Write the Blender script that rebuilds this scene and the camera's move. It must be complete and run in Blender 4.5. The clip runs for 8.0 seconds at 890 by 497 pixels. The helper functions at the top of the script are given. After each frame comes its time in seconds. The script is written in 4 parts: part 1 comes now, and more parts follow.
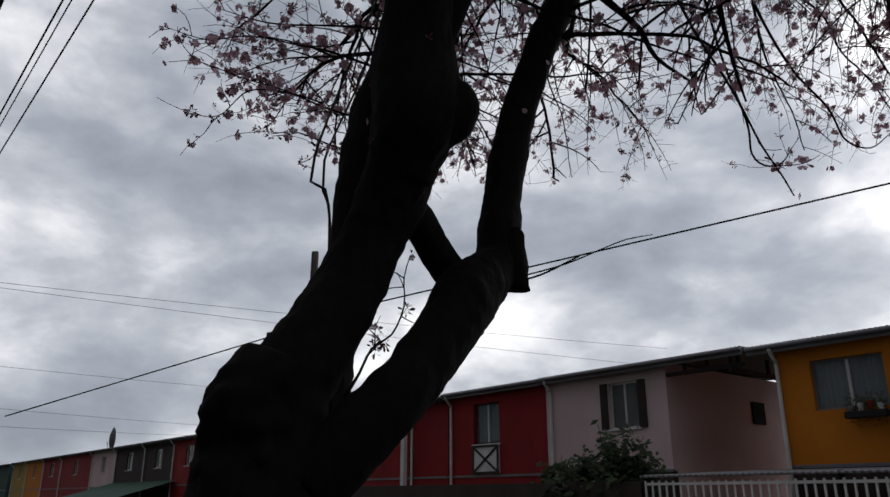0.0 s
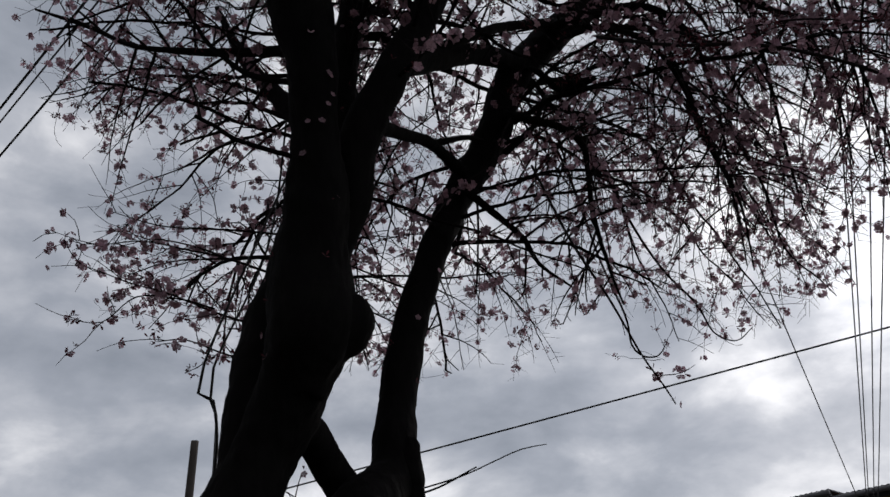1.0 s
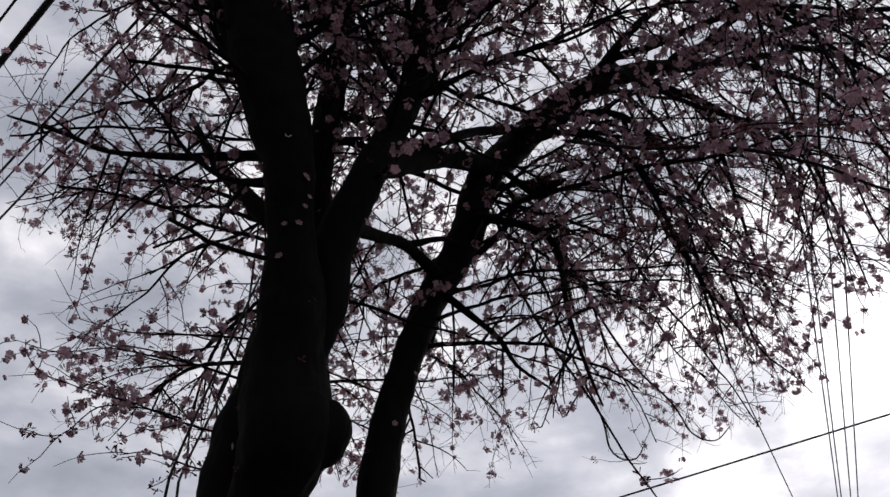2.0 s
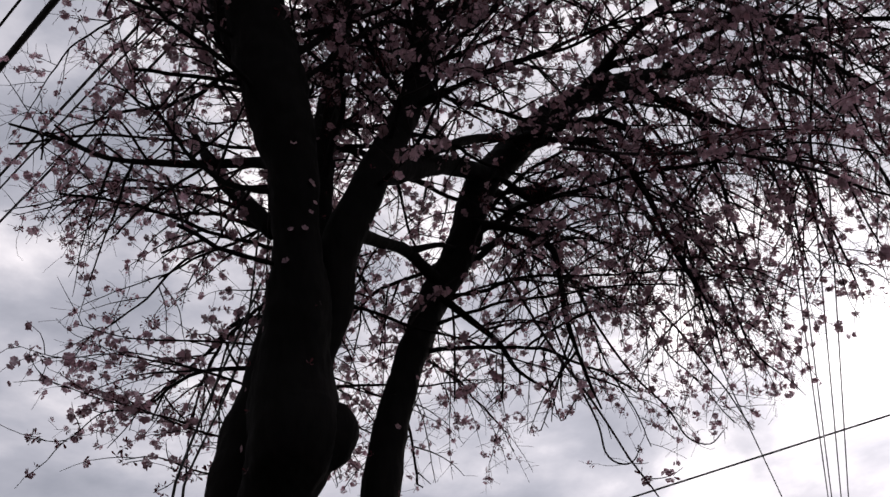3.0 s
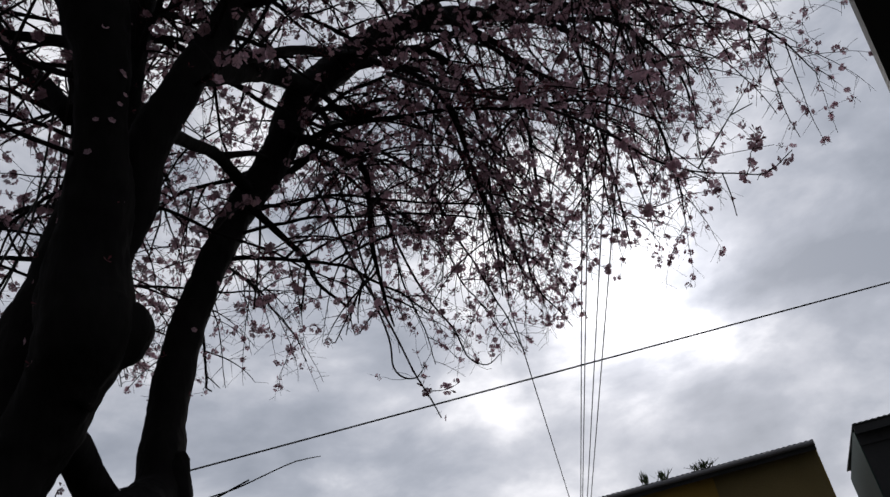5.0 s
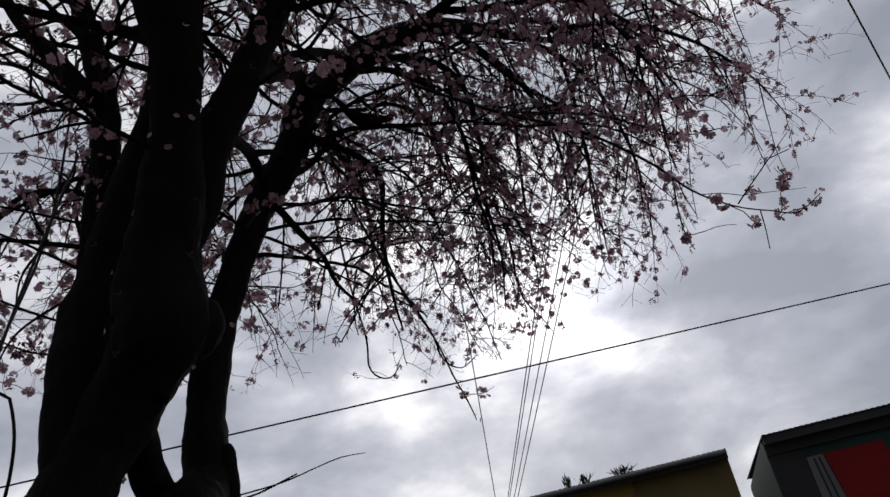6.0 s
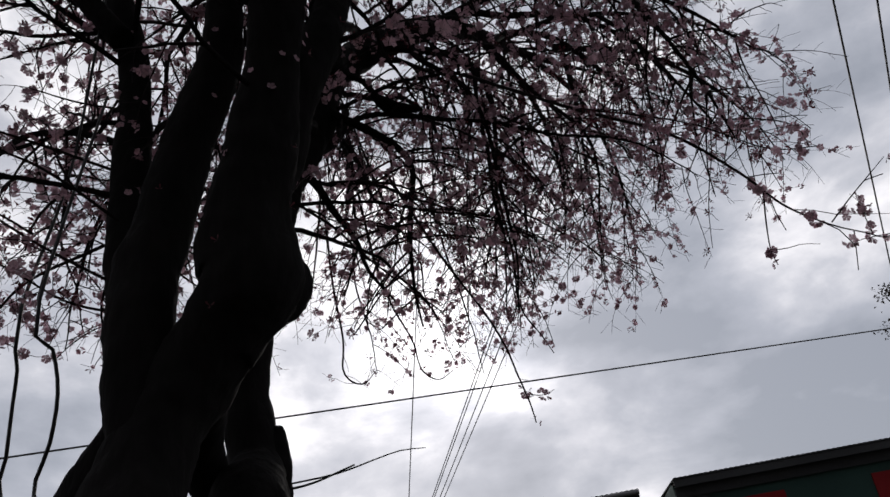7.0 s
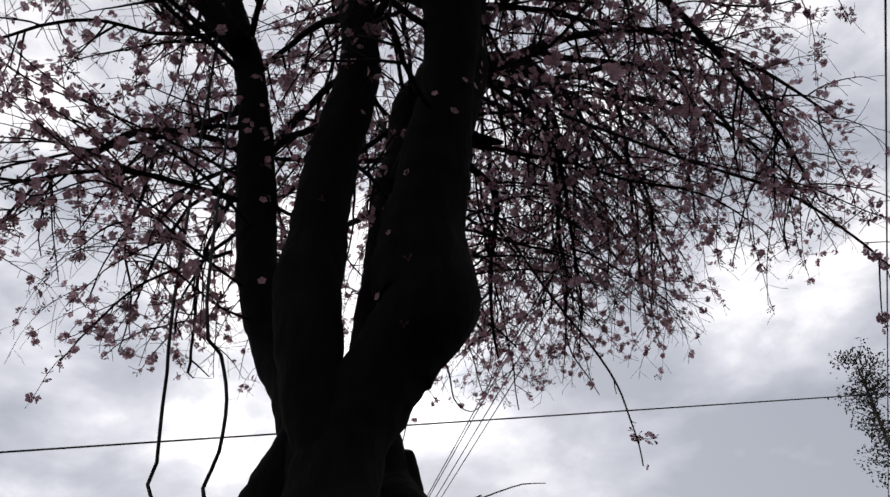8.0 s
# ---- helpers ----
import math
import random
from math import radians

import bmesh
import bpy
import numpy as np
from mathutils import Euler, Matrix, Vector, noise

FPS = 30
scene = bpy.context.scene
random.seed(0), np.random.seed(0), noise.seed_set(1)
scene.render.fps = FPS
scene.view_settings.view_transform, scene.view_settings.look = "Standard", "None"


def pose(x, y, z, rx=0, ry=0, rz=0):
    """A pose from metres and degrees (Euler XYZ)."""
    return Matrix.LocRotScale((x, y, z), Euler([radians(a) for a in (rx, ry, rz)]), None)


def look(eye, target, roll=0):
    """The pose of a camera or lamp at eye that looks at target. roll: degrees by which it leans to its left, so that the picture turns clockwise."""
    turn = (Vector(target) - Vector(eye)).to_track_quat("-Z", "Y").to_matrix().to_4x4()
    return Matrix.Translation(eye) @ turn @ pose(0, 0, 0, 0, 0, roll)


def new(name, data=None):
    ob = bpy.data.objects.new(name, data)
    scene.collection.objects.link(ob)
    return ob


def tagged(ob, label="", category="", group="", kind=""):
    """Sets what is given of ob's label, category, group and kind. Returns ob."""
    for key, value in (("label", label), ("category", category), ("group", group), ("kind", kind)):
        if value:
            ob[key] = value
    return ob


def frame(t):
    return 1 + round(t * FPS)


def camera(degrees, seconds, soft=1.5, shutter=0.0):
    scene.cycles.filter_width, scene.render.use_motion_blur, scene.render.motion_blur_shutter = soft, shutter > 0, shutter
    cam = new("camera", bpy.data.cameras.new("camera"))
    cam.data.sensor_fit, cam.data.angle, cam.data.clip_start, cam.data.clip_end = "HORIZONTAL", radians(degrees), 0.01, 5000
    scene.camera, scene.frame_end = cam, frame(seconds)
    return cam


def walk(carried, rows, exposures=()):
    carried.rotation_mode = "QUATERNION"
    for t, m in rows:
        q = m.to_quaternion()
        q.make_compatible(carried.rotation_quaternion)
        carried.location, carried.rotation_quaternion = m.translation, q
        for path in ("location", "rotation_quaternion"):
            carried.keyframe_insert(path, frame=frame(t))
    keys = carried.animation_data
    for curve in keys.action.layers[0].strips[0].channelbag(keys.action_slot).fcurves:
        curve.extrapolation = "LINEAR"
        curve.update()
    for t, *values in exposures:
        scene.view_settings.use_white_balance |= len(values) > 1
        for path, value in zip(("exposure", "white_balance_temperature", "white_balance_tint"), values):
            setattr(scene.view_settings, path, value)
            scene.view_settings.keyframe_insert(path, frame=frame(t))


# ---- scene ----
# The world: the row of houses faces -x and runs along y; the tree stands between the camera and the houses.
cam = camera(61.0, 8.0, soft=1.5)
PATH = [
    (0, look((-0.002, -0.004, 1.604), (1.792, 2.210, 2.540), 0.03)),
    (0.5, look((-0.091, 0.001, 1.684), (1.886, 1.892, 2.915), -2.57)),
    (1, look((-0.076, -0.058, 1.732), (1.852, 1.639, 3.282), -4.40)),
    (1.5, look((-0.081, -0.032, 1.758), (1.792, 1.478, 3.551), -6.37)),
    (3, look((-0.156, 0.033, 1.716), (1.727, 1.406, 3.606), -8.37)),
    (3.5, look((-0.241, 0.006, 1.672), (1.654, 1.466, 3.482), -5.92)),
    (3.8, look((-0.281, 0.007, 1.669), (1.794, 1.282, 3.422), -6.60)),
    (4, look((-0.291, 0.008, 1.667), (1.824, 1.273, 3.377), -7.05)),
    (4.5, look((-0.238, -0.081, 1.641), (2.057, 1.004, 3.241), -9.35)),
    (5, look((-0.270, -0.023, 1.647), (2.161, 0.865, 3.164), -11.35)),
    (6.3, look((-0.745, 0.718, 1.761), (1.834, 1.215, 3.210), -10.43)),
    (6.5, look((-0.700, 0.884, 1.793), (1.891, 1.324, 3.240), -9.53)),
    (7, look((-0.605, 1.357, 1.775), (1.994, 1.530, 3.263), -9.92)),
    (7.3, look((-0.670, 1.635, 1.830), (1.922, 1.701, 3.339), -8.98)),
    (7.5, look((-0.707, 1.787, 1.848), (1.881, 1.785, 3.365), -8.27)),
    (7.7, look((-0.706, 1.923, 1.856), (1.866, 1.854, 3.399), -7.60)),
    (8, look((-0.702, 2.115, 1.866), (1.855, 2.113, 3.436), -6.57)),
]
walk(cam, PATH, exposures=[(0.0, 0.22, 6450, 10), (0.5, 0.13, 6450, 10), (1.0, 0.1, 6450, 11), (1.5, 0.38, 6500, 12), (2.8, 0.5, 6750, 18), (3.5, 0.42, 6750, 17), (4.5, 0.22, 6500, 13), (5.0, 0.2, 6450, 12), (6.5, 0.2, 6550, 13), (7.0, 0.36, 6600, 13), (7.5, 0.52, 6650, 13), (8.0, 0.63, 6700, 13)])

# ---- light: overcast sky with the sun behind the clouds ----
SUN_ELEV, SUN_AZ = radians(24), radians(5)      # azimuth from +x towards +y
SUN_DIR = Vector((math.cos(SUN_ELEV) * math.cos(SUN_AZ), math.cos(SUN_ELEV) * math.sin(SUN_AZ), math.sin(SUN_ELEV)))
world = bpy.data.worlds.new("sky")
scene.world = world
world.use_nodes = True
wn, wl = world.node_tree.nodes, world.node_tree.links
wn.clear()


def wnode(kind, **inputs):
    n = wn.new(kind)
    for k, v in inputs.items():
        n.inputs[k].default_value = v
    return n


sky = wn.new("ShaderNodeTexSky")
sky.sky_type, sky.sun_disc = "NISHITA", False
sky.sun_elevation, sky.sun_rotation = SUN_ELEV, radians(90) - SUN_AZ
coord = wn.new("ShaderNodeTexCoord")
# flatten the dome so that clouds shrink towards the horizon
sep = wn.new("ShaderNodeSeparateXYZ")
wl.new(coord.outputs["Generated"], sep.inputs[0])


def wmath(op, a, b=None, c=None, clamp=False):
    n = wn.new("ShaderNodeMath")
    n.operation, n.use_clamp = op, clamp
    for i, v in enumerate((a, b, c)):
        if v is None:
            continue
        if isinstance(v, (int, float)):
            n.inputs[i].default_value = v
        else:
            wl.new(v, n.inputs[i])
    return n.outputs[0]


zc = wmath("MAXIMUM", sep.outputs[2], 0.0)
comb = wn.new("ShaderNodeCombineXYZ")
wl.new(sep.outputs[0], comb.inputs[0])
wl.new(sep.outputs[1], comb.inputs[1])
wl.new(wmath("MULTIPLY", sep.outputs[2], 1.9), comb.inputs[2])


def wnoise(scale, detail, rough, distort, offset):
    m = wn.new("ShaderNodeMapping")
    m.inputs["Location"].default_value = offset
    wl.new(comb.outputs[0], m.inputs["Vector"])
    n = wn.new("ShaderNodeTexNoise")
    n.inputs["Scale"].default_value, n.inputs["Detail"].default_value = scale, detail
    n.inputs["Roughness"].default_value, n.inputs["Distortion"].default_value = rough, distort
    wl.new(m.outputs[0], n.inputs["Vector"])
    return n.outputs[0]


big = wnoise(2.4, 4.0, 0.5, 0.0, (3.1, 0.7, 0.4))
small = wnoise(5.4, 6.0, 0.56, 0.15, (0.3, 5.2, 1.0))
mix = wmath("ADD", wmath("MULTIPLY", big, 0.58), wmath("MULTIPLY", small, 0.42))
ramp = wn.new("ShaderNodeValToRGB")
els = ramp.color_ramp.elements
els[0].position, els[0].color = 0.38, (0.25, 0.275, 0.32, 1)
els[1].position, els[1].color = 0.635, (0.98, 0.98, 1.0, 1)
for pos, col in ((0.455, (0.335, 0.36, 0.41, 1)), (0.515, (0.46, 0.48, 0.525, 1)), (0.57, (0.68, 0.69, 0.72, 1))):
    e = els.new(pos)
    e.color = col
wl.new(mix, ramp.inputs[0])
# thinner cloud round the sun
dot = wn.new("ShaderNodeVectorMath")
dot.operation = "DOT_PRODUCT"
wl.new(coord.outputs["Generated"], dot.inputs[0])
dot.inputs[1].default_value = SUN_DIR
glow = wmath("POWER", wmath("MAXIMUM", dot.outputs["Value"], 0.0), 150.0)
glow2 = wmath("POWER", wmath("MAXIMUM", dot.outputs["Value"], 0.0), 9.0)
gmod = wmath("MULTIPLY", glow, wmath("MULTIPLY_ADD", mix, 2.6, -0.6))
away = wn.new("ShaderNodeMapRange")      # dimming added away from the sun, to darken the tree's near side
away.interpolation_type = "SMOOTHSTEP"
for k, v in ((1, -0.55), (2, 0.25), (3, 0.28), (4, 1.0)):
    away.inputs[k].default_value = v
wl.new(dot.outputs["Value"], away.inputs[0])
gain = wmath("MULTIPLY", away.outputs[0], wmath("ADD", wmath("MULTIPLY_ADD", gmod, 1.0, 1.0), wmath("MULTIPLY", glow2, 0.22)))
# paler band low down, where the clouds thin out
low = wmath("POWER", wmath("SUBTRACT", 1.0, zc, clamp=True), 6.0)
gain = wmath("ADD", gain, wmath("MULTIPLY", low, 0.06))
cloud = wn.new("ShaderNodeVectorMath")
cloud.operation = "SCALE"
wl.new(ramp.outputs[0], cloud.inputs[0])
wl.new(gain, cloud.inputs["Scale"])
bg_cloud, bg_sky = wnode("ShaderNodeBackground", Strength=1.0), wnode("ShaderNodeBackground", Strength=0.05)
wl.new(cloud.outputs[0], bg_cloud.inputs[0])
wl.new(sky.outputs[0], bg_sky.inputs[0])
mixw = wn.new("ShaderNodeMixShader")
mixw.inputs[0].default_value = 0.94
wl.new(bg_sky.outputs[0], mixw.inputs[1])
wl.new(bg_cloud.outputs[0], mixw.inputs[2])
wout = wn.new("ShaderNodeOutputWorld")
wl.new(mixw.outputs[0], wout.inputs[0])

sun = new("sun", bpy.data.lights.new("sun", "SUN"))
sun.data.energy, sun.data.angle, sun.data.color = 0.5, radians(14), (1.0, 0.96, 0.9)
sun.matrix_world = look(SUN_DIR * 40, (0, 0, 0))


# ---- materials ----
def material(name, color, rough=0.8, metal=0.0, grain=(18.0, 0.25), stain=(1.3, 0.3), bump=0.25, bump_scale=40.0, dark=None, island=0.0, objvar=0.0, spec=0.3, stretch=(1, 1, 1), translucent=0.0):
    """Base colour varied at two scales, with fine relief."""
    m = bpy.data.materials.new(name)
    m.use_nodes = True
    nt = m.node_tree
    n, l = nt.nodes, nt.links
    b = n["Principled BSDF"]
    b.inputs["Roughness"].default_value, b.inputs["Metallic"].default_value = rough, metal
    b.inputs["Specular IOR Level"].default_value = spec
    tc, mp = n.new("ShaderNodeTexCoord"), n.new("ShaderNodeMapping")
    mp.inputs["Scale"].default_value = stretch
    l.new(tc.outputs["Object"], mp.inputs[0])

    def noise_(scale, detail=4.0):
        x = n.new("ShaderNodeTexNoise")
        x.inputs["Scale"].default_value, x.inputs["Detail"].default_value = scale, detail
        l.new(mp.outputs[0], x.inputs["Vector"])
        return x.outputs[0]

    def mixc(fac, a, bcol, mode="MIX"):
        x = n.new("ShaderNodeMix")
        x.data_type, x.blend_type = "RGBA", mode
        for sock, v in ((x.inputs[0], fac), (x.inputs[6], a), (x.inputs[7], bcol)):
            if isinstance(v, (int, float, tuple)):
                sock.default_value = v
            else:
                l.new(v, sock)
        return x.outputs[2]

    def remap(v, lo, hi):
        x = n.new("ShaderNodeMapRange")
        x.inputs[1].default_value, x.inputs[2].default_value = 0.35, 0.65
        x.inputs[3].default_value, x.inputs[4].default_value = lo, hi
        l.new(v, x.inputs[0])
        return x.outputs[0]

    c4 = (*color, 1)
    d4 = (*(dark or [v * 0.45 for v in color]), 1)
    col = mixc(remap(noise_(stain[0], 6.0), 0.0, stain[1]), c4, d4)
    col = mixc(remap(noise_(grain[0]), 0.0, grain[1]), col, d4)
    if island or objvar:
        src = n.new("ShaderNodeNewGeometry").outputs["Random Per Island"] if island else n.new("ShaderNodeObjectInfo").outputs["Random"]
        x = n.new("ShaderNodeMapRange")
        x.inputs[3].default_value, x.inputs[4].default_value = 1 - (island or objvar), 1 + (island or objvar)
        l.new(src, x.inputs[0])
        hs = n.new("ShaderNodeHueSaturation")
        l.new(x.outputs[0], hs.inputs["Value"])
        l.new(col, hs.inputs["Color"])
        col = hs.outputs[0]
    l.new(col, b.inputs["Base Color"])
    if bump:
        bp = n.new("ShaderNodeBump")
        bp.inputs["Strength"].default_value, bp.inputs["Distance"].default_value = bump, 0.02
        l.new(noise_(bump_scale, 8.0), bp.inputs["Height"])
        l.new(bp.outputs[0], b.inputs["Normal"])
    if translucent:
        tr, ms = n.new("ShaderNodeBsdfTranslucent"), n.new("ShaderNodeMixShader")
        ms.inputs[0].default_value = translucent
        l.new(col, tr.inputs[0])
        l.new(b.outputs[0], ms.inputs[1])
        l.new(tr.outputs[0], ms.inputs[2])
        l.new(ms.outputs[0], n["Material Output"].inputs[0])
    return m


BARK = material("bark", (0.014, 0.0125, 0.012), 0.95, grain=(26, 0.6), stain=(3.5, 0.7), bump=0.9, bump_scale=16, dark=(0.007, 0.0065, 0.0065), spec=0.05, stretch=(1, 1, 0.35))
TWIG = material("twig_bark", (0.022, 0.016, 0.016), 0.9, grain=(60, 0.4), stain=(9, 0.5), bump=0.3, bump_scale=90, spec=0.15)
PETAL = material("pale_pink_petal", (0.55, 0.37, 0.42), 0.7, grain=(120, 0.25), stain=(2.0, 0.35), bump=0, dark=(0.36, 0.17, 0.22), island=0.45, translucent=0.38)
LEAF_RED = material("dark_red_young_leaf", (0.13, 0.03, 0.04), 0.6, grain=(90, 0.3), stain=(4.0, 0.5), bump=0, island=0.35, translucent=0.3)
GREEN = material("green_leaf", (0.04, 0.062, 0.02), 0.75, grain=(40, 0.4), stain=(5.0, 0.6), bump=0, island=0.4, translucent=0.25)
ASPHALT = material("asphalt", (0.05, 0.05, 0.052), 0.92, grain=(160, 0.5), stain=(0.5, 0.5), bump=0.5, bump_scale=180)
DIRT = material("bare_earth_and_grass", (0.085, 0.07, 0.045), 0.95, grain=(30, 0.6), stain=(0.7, 0.7), bump=0.8, bump_scale=24, dark=(0.03, 0.035, 0.018))
CONCRETE = material("concrete", (0.26, 0.25, 0.24), 0.9, grain=(50, 0.3), stain=(0.9, 0.5), bump=0.3, bump_scale=60)
PINK = material("pale_pink_render", (0.64, 0.48, 0.47), 0.9, grain=(35, 0.14), stain=(0.6, 0.28), bump=0.2, bump_scale=70, dark=(0.3, 0.22, 0.21))
RED = material("dark_red_boards", (0.27, 0.008, 0.01), 0.75, grain=(25, 0.25), stain=(0.8, 0.4), bump=0.2)
ORANGE = material("orange_render", (0.56, 0.18, 0.01), 0.85, grain=(30, 0.15), stain=(0.7, 0.3), bump=0.2, bump_scale=60)
YELLOW = material("ochre_yellow_render", (0.4, 0.25, 0.05), 0.85, grain=(30, 0.2), stain=(0.7, 0.45), bump=0.2)
OLIVE = material("olive_render", (0.2, 0.15, 0.06), 0.85, grain=(30, 0.2), stain=(0.7, 0.4))
TEAL = material("dark_green_boards", (0.03, 0.07, 0.06), 0.8, grain=(30, 0.3), stain=(0.8, 0.4))
GREY = material("grey_render", (0.2, 0.19, 0.2), 0.9, grain=(30, 0.2), stain=(0.7, 0.4))
WHITE = material("worn_white_paint", (0.66, 0.64, 0.62), 0.6, grain=(60, 0.2), stain=(2.0, 0.35), bump=0.1, dark=(0.35, 0.33, 0.3))
# timber parts, and lower house fronts with the yard's shade painted in
DARKWOOD_AND_SHADE = material("dark_stained_timber_and_yard_shade", (0.05, 0.032, 0.028), 0.8, grain=(30, 0.4), stain=(2.0, 0.5), bump=0.3, stretch=(1, 1, 0.3))
ZINC = material("weathered_zinc_sheet", (0.2, 0.2, 0.21), 0.6, metal=0.3, grain=(20, 0.3), stain=(0.8, 0.5), bump=0.15, dark=(0.1, 0.09, 0.085))
ROOFDARK = material("dark_roof_sheet", (0.05, 0.05, 0.052), 0.7, metal=0.2, grain=(20, 0.3), stain=(0.9, 0.5), bump=0.15)
GREENROOF = material("green_roof_sheet", (0.04, 0.09, 0.06), 0.7, grain=(20, 0.3), stain=(0.9, 0.5), bump=0.15)
CABLE = material("black_cable_sheath", (0.02, 0.02, 0.021), 0.6, grain=(40, 0.2), stain=(3, 0.2), bump=0)
# paler than the cable sheath: haze is put into this colour
WIRE = material("haze_greyed_wire", (0.14, 0.14, 0.15), 0.6, grain=(40, 0.2), stain=(3, 0.2), bump=0)
POLE = material("weathered_grey_timber", (0.1, 0.085, 0.075), 0.9, grain=(40, 0.4), stain=(2.0, 0.5), bump=0.5, stretch=(1, 1, 0.15))
CURTAIN = material("pale_curtain_cloth", (0.24, 0.27, 0.27), 0.95, grain=(14, 0.35), stain=(1.5, 0.3), bump=0.2, stretch=(1, 6, 0.2))
DARKROOM = material("unlit_interior", (0.012, 0.012, 0.014), 0.95, grain=(3, 0.3), bump=0)
IRON = material("black_iron", (0.02, 0.02, 0.02), 0.6, metal=0.4, grain=(30, 0.3), bump=0.1)
GLASS = bpy.data.materials.new("window_glass")
GLASS.use_nodes = True
gb = GLASS.node_tree.nodes["Principled BSDF"]
gb.inputs["Base Color"].default_value, gb.inputs["Roughness"].default_value = (0.75, 0.8, 0.8, 1), 0.06
gb.inputs["Transmission Weight"].default_value, gb.inputs["IOR"].default_value = 0.94, 1.22


# ---- mesh helpers ----
def link_mesh(name, bm, mat, parent=None, label="", smooth=False):
    me = bpy.data.meshes.new(name)
    bm.normal_update()
    bm.to_mesh(me)
    bm.free()
    me.materials.append(mat)
    if smooth:
        me.polygons.foreach_set("use_smooth", [True] * len(me.polygons))
    ob = new(name, me)
    if parent is not None:
        ob.parent = parent
    if label:
        ob["label"] = label
    return ob


def part(name, bm, mat, parent, label="", smooth=False):
    return link_mesh(name, bm, mat, parent, label, smooth)


def thing(name, label, category, at=(0, 0, 0), group="", kind=""):
    ob = new(name)
    ob.location = at
    ob.empty_display_size = 0.2
    return tagged(ob, label, category, group, kind)


def box(bm, x0, x1, y0, y1, z0, z1, bevel=0.0):
    m = Matrix.LocRotScale(((x0 + x1) / 2, (y0 + y1) / 2, (z0 + z1) / 2), None, (abs(x1 - x0), abs(y1 - y0), abs(z1 - z0)))
    r = bmesh.ops.create_cube(bm, size=1, matrix=m)
    if bevel:
        es = list({e for v in r["verts"] for e in v.link_edges})
        bmesh.ops.bevel(bm, geom=es, offset=bevel, segments=1, affect="EDGES")
    return bm


def boxm(*a, **k):
    return box(bmesh.new(), *a, **k)


def tube_arrays(pts, radii, sides, rough=0.0, seed=0.0, cap=True):
    """Rings along a line: vertices and faces."""
    pts = [Vector(p) for p in pts]
    verts, faces = [], []
    up = Vector((0.31, 0.87, 0.12)).normalized()
    prev = None
    for i, p in enumerate(pts):
        d = (pts[min(i + 1, len(pts) - 1)] - pts[max(i - 1, 0)]).normalized()
        u = (up if prev is None else prev)
        u = (u - d * u.dot(d))
        u = u.normalized() if u.length > 1e-5 else d.orthogonal().normalized()
        prev = u
        w = d.cross(u)
        for k in range(sides):
            a = 2 * math.pi * k / sides
            r = radii[i]
            q = u * math.cos(a) + w * math.sin(a)
            if rough:
                s = p + q * r
                r *= 1 + rough * (noise.noise(s * 5.0 + Vector((seed, 0, 0))) + 0.55 * noise.noise(s * 14.0) + 0.4 * noise.noise(Vector((s.x * 42, s.y * 42, s.z * 16))))
            verts.append(p + q * r)
    for i in range(len(pts) - 1):
        for k in range(sides):
            a, b = i * sides + k, i * sides + (k + 1) % sides
            faces.append((a, b, b + sides, a + sides))
    if cap:
        faces.append(tuple(range(sides))[::-1])
        faces.append(tuple(range((len(pts) - 1) * sides, len(pts) * sides)))
    return verts, faces


def smooth_line(nodes, step=0.05):
    """A Catmull-Rom line through nodes (x, y, z, r): points and radii."""
    n = [np.array(v, float) for v in nodes]
    n = [2 * n[0] - n[1]] + n + [2 * n[-1] - n[-2]]
    out = []
    for i in range(1, len(n) - 2):
        k = max(2, int(np.linalg.norm(n[i + 1][:3] - n[i][:3]) / step))
        for j in range(k):
            t = j / k
            a, b, c, d = n[i - 1], n[i], n[i + 1], n[i + 2]
            out.append(0.5 * (2 * b + (c - a) * t + (2 * a - 5 * b + 4 * c - d) * t * t + (3 * b - a - 3 * c + d) * t ** 3))
    out.append(n[-2])
    return [o[:3] for o in out], [max(o[3], 0.002) for o in out]


def mesh_from(name, verts, faces, mat, parent=None, label="", smooth=True):
    me = bpy.data.meshes.new(name)
    me.from_pydata([tuple(v) for v in verts], [], faces)
    me.materials.append(mat)
    if smooth:
        me.polygons.foreach_set("use_smooth", [True] * len(me.polygons))
    me.update()
    ob = new(name, me)
    if parent is not None:
        ob.parent = parent
    if label:
        ob["label"] = label
    return ob


def tube(name, nodes, sides, mat, parent=None, rough=0.0, step=0.05, label="", seed=0.0):
    p, r = smooth_line(nodes, step)
    v, f = tube_arrays(p, r, sides, rough, seed)
    return mesh_from(name, v, f, mat, parent, label)


def sag(a, b, drop, r, n=14):
    """Nodes of a cable hung between two places."""
    a, b = Vector(a), Vector(b)
    return [(*(a.lerp(b, i / n) - Vector((0, 0, drop * 4 * (i / n) * (1 - i / n)))), r) for i in range(n + 1)]


# ---- ground ----
def ground_sheet():
    bm = bmesh.new()
    xs = [-900, -60, -20, -8, -3, 0, 3, 4.6, 4.601, 8.3, 8.301, 12, 16, 24, 60, 900]
    ys = [-900, -80, -30, -10, 0, 10, 30, 100, 900]
    grid = [[bm.verts.new((x, y, -0.15 if 4.6005 < x < 8.3005 else 0.0)) for y in ys] for x in xs]
    for i in range(len(xs) - 1):
        for j in range(len(ys) - 1):
            bm.faces.new((grid[i][j], grid[i + 1][j], grid[i + 1][j + 1], grid[i][j + 1]))
    return tagged(link_mesh("ground", bm, DIRT), "bare dark earth with thin grass under the tree", "ground", kind="structure")


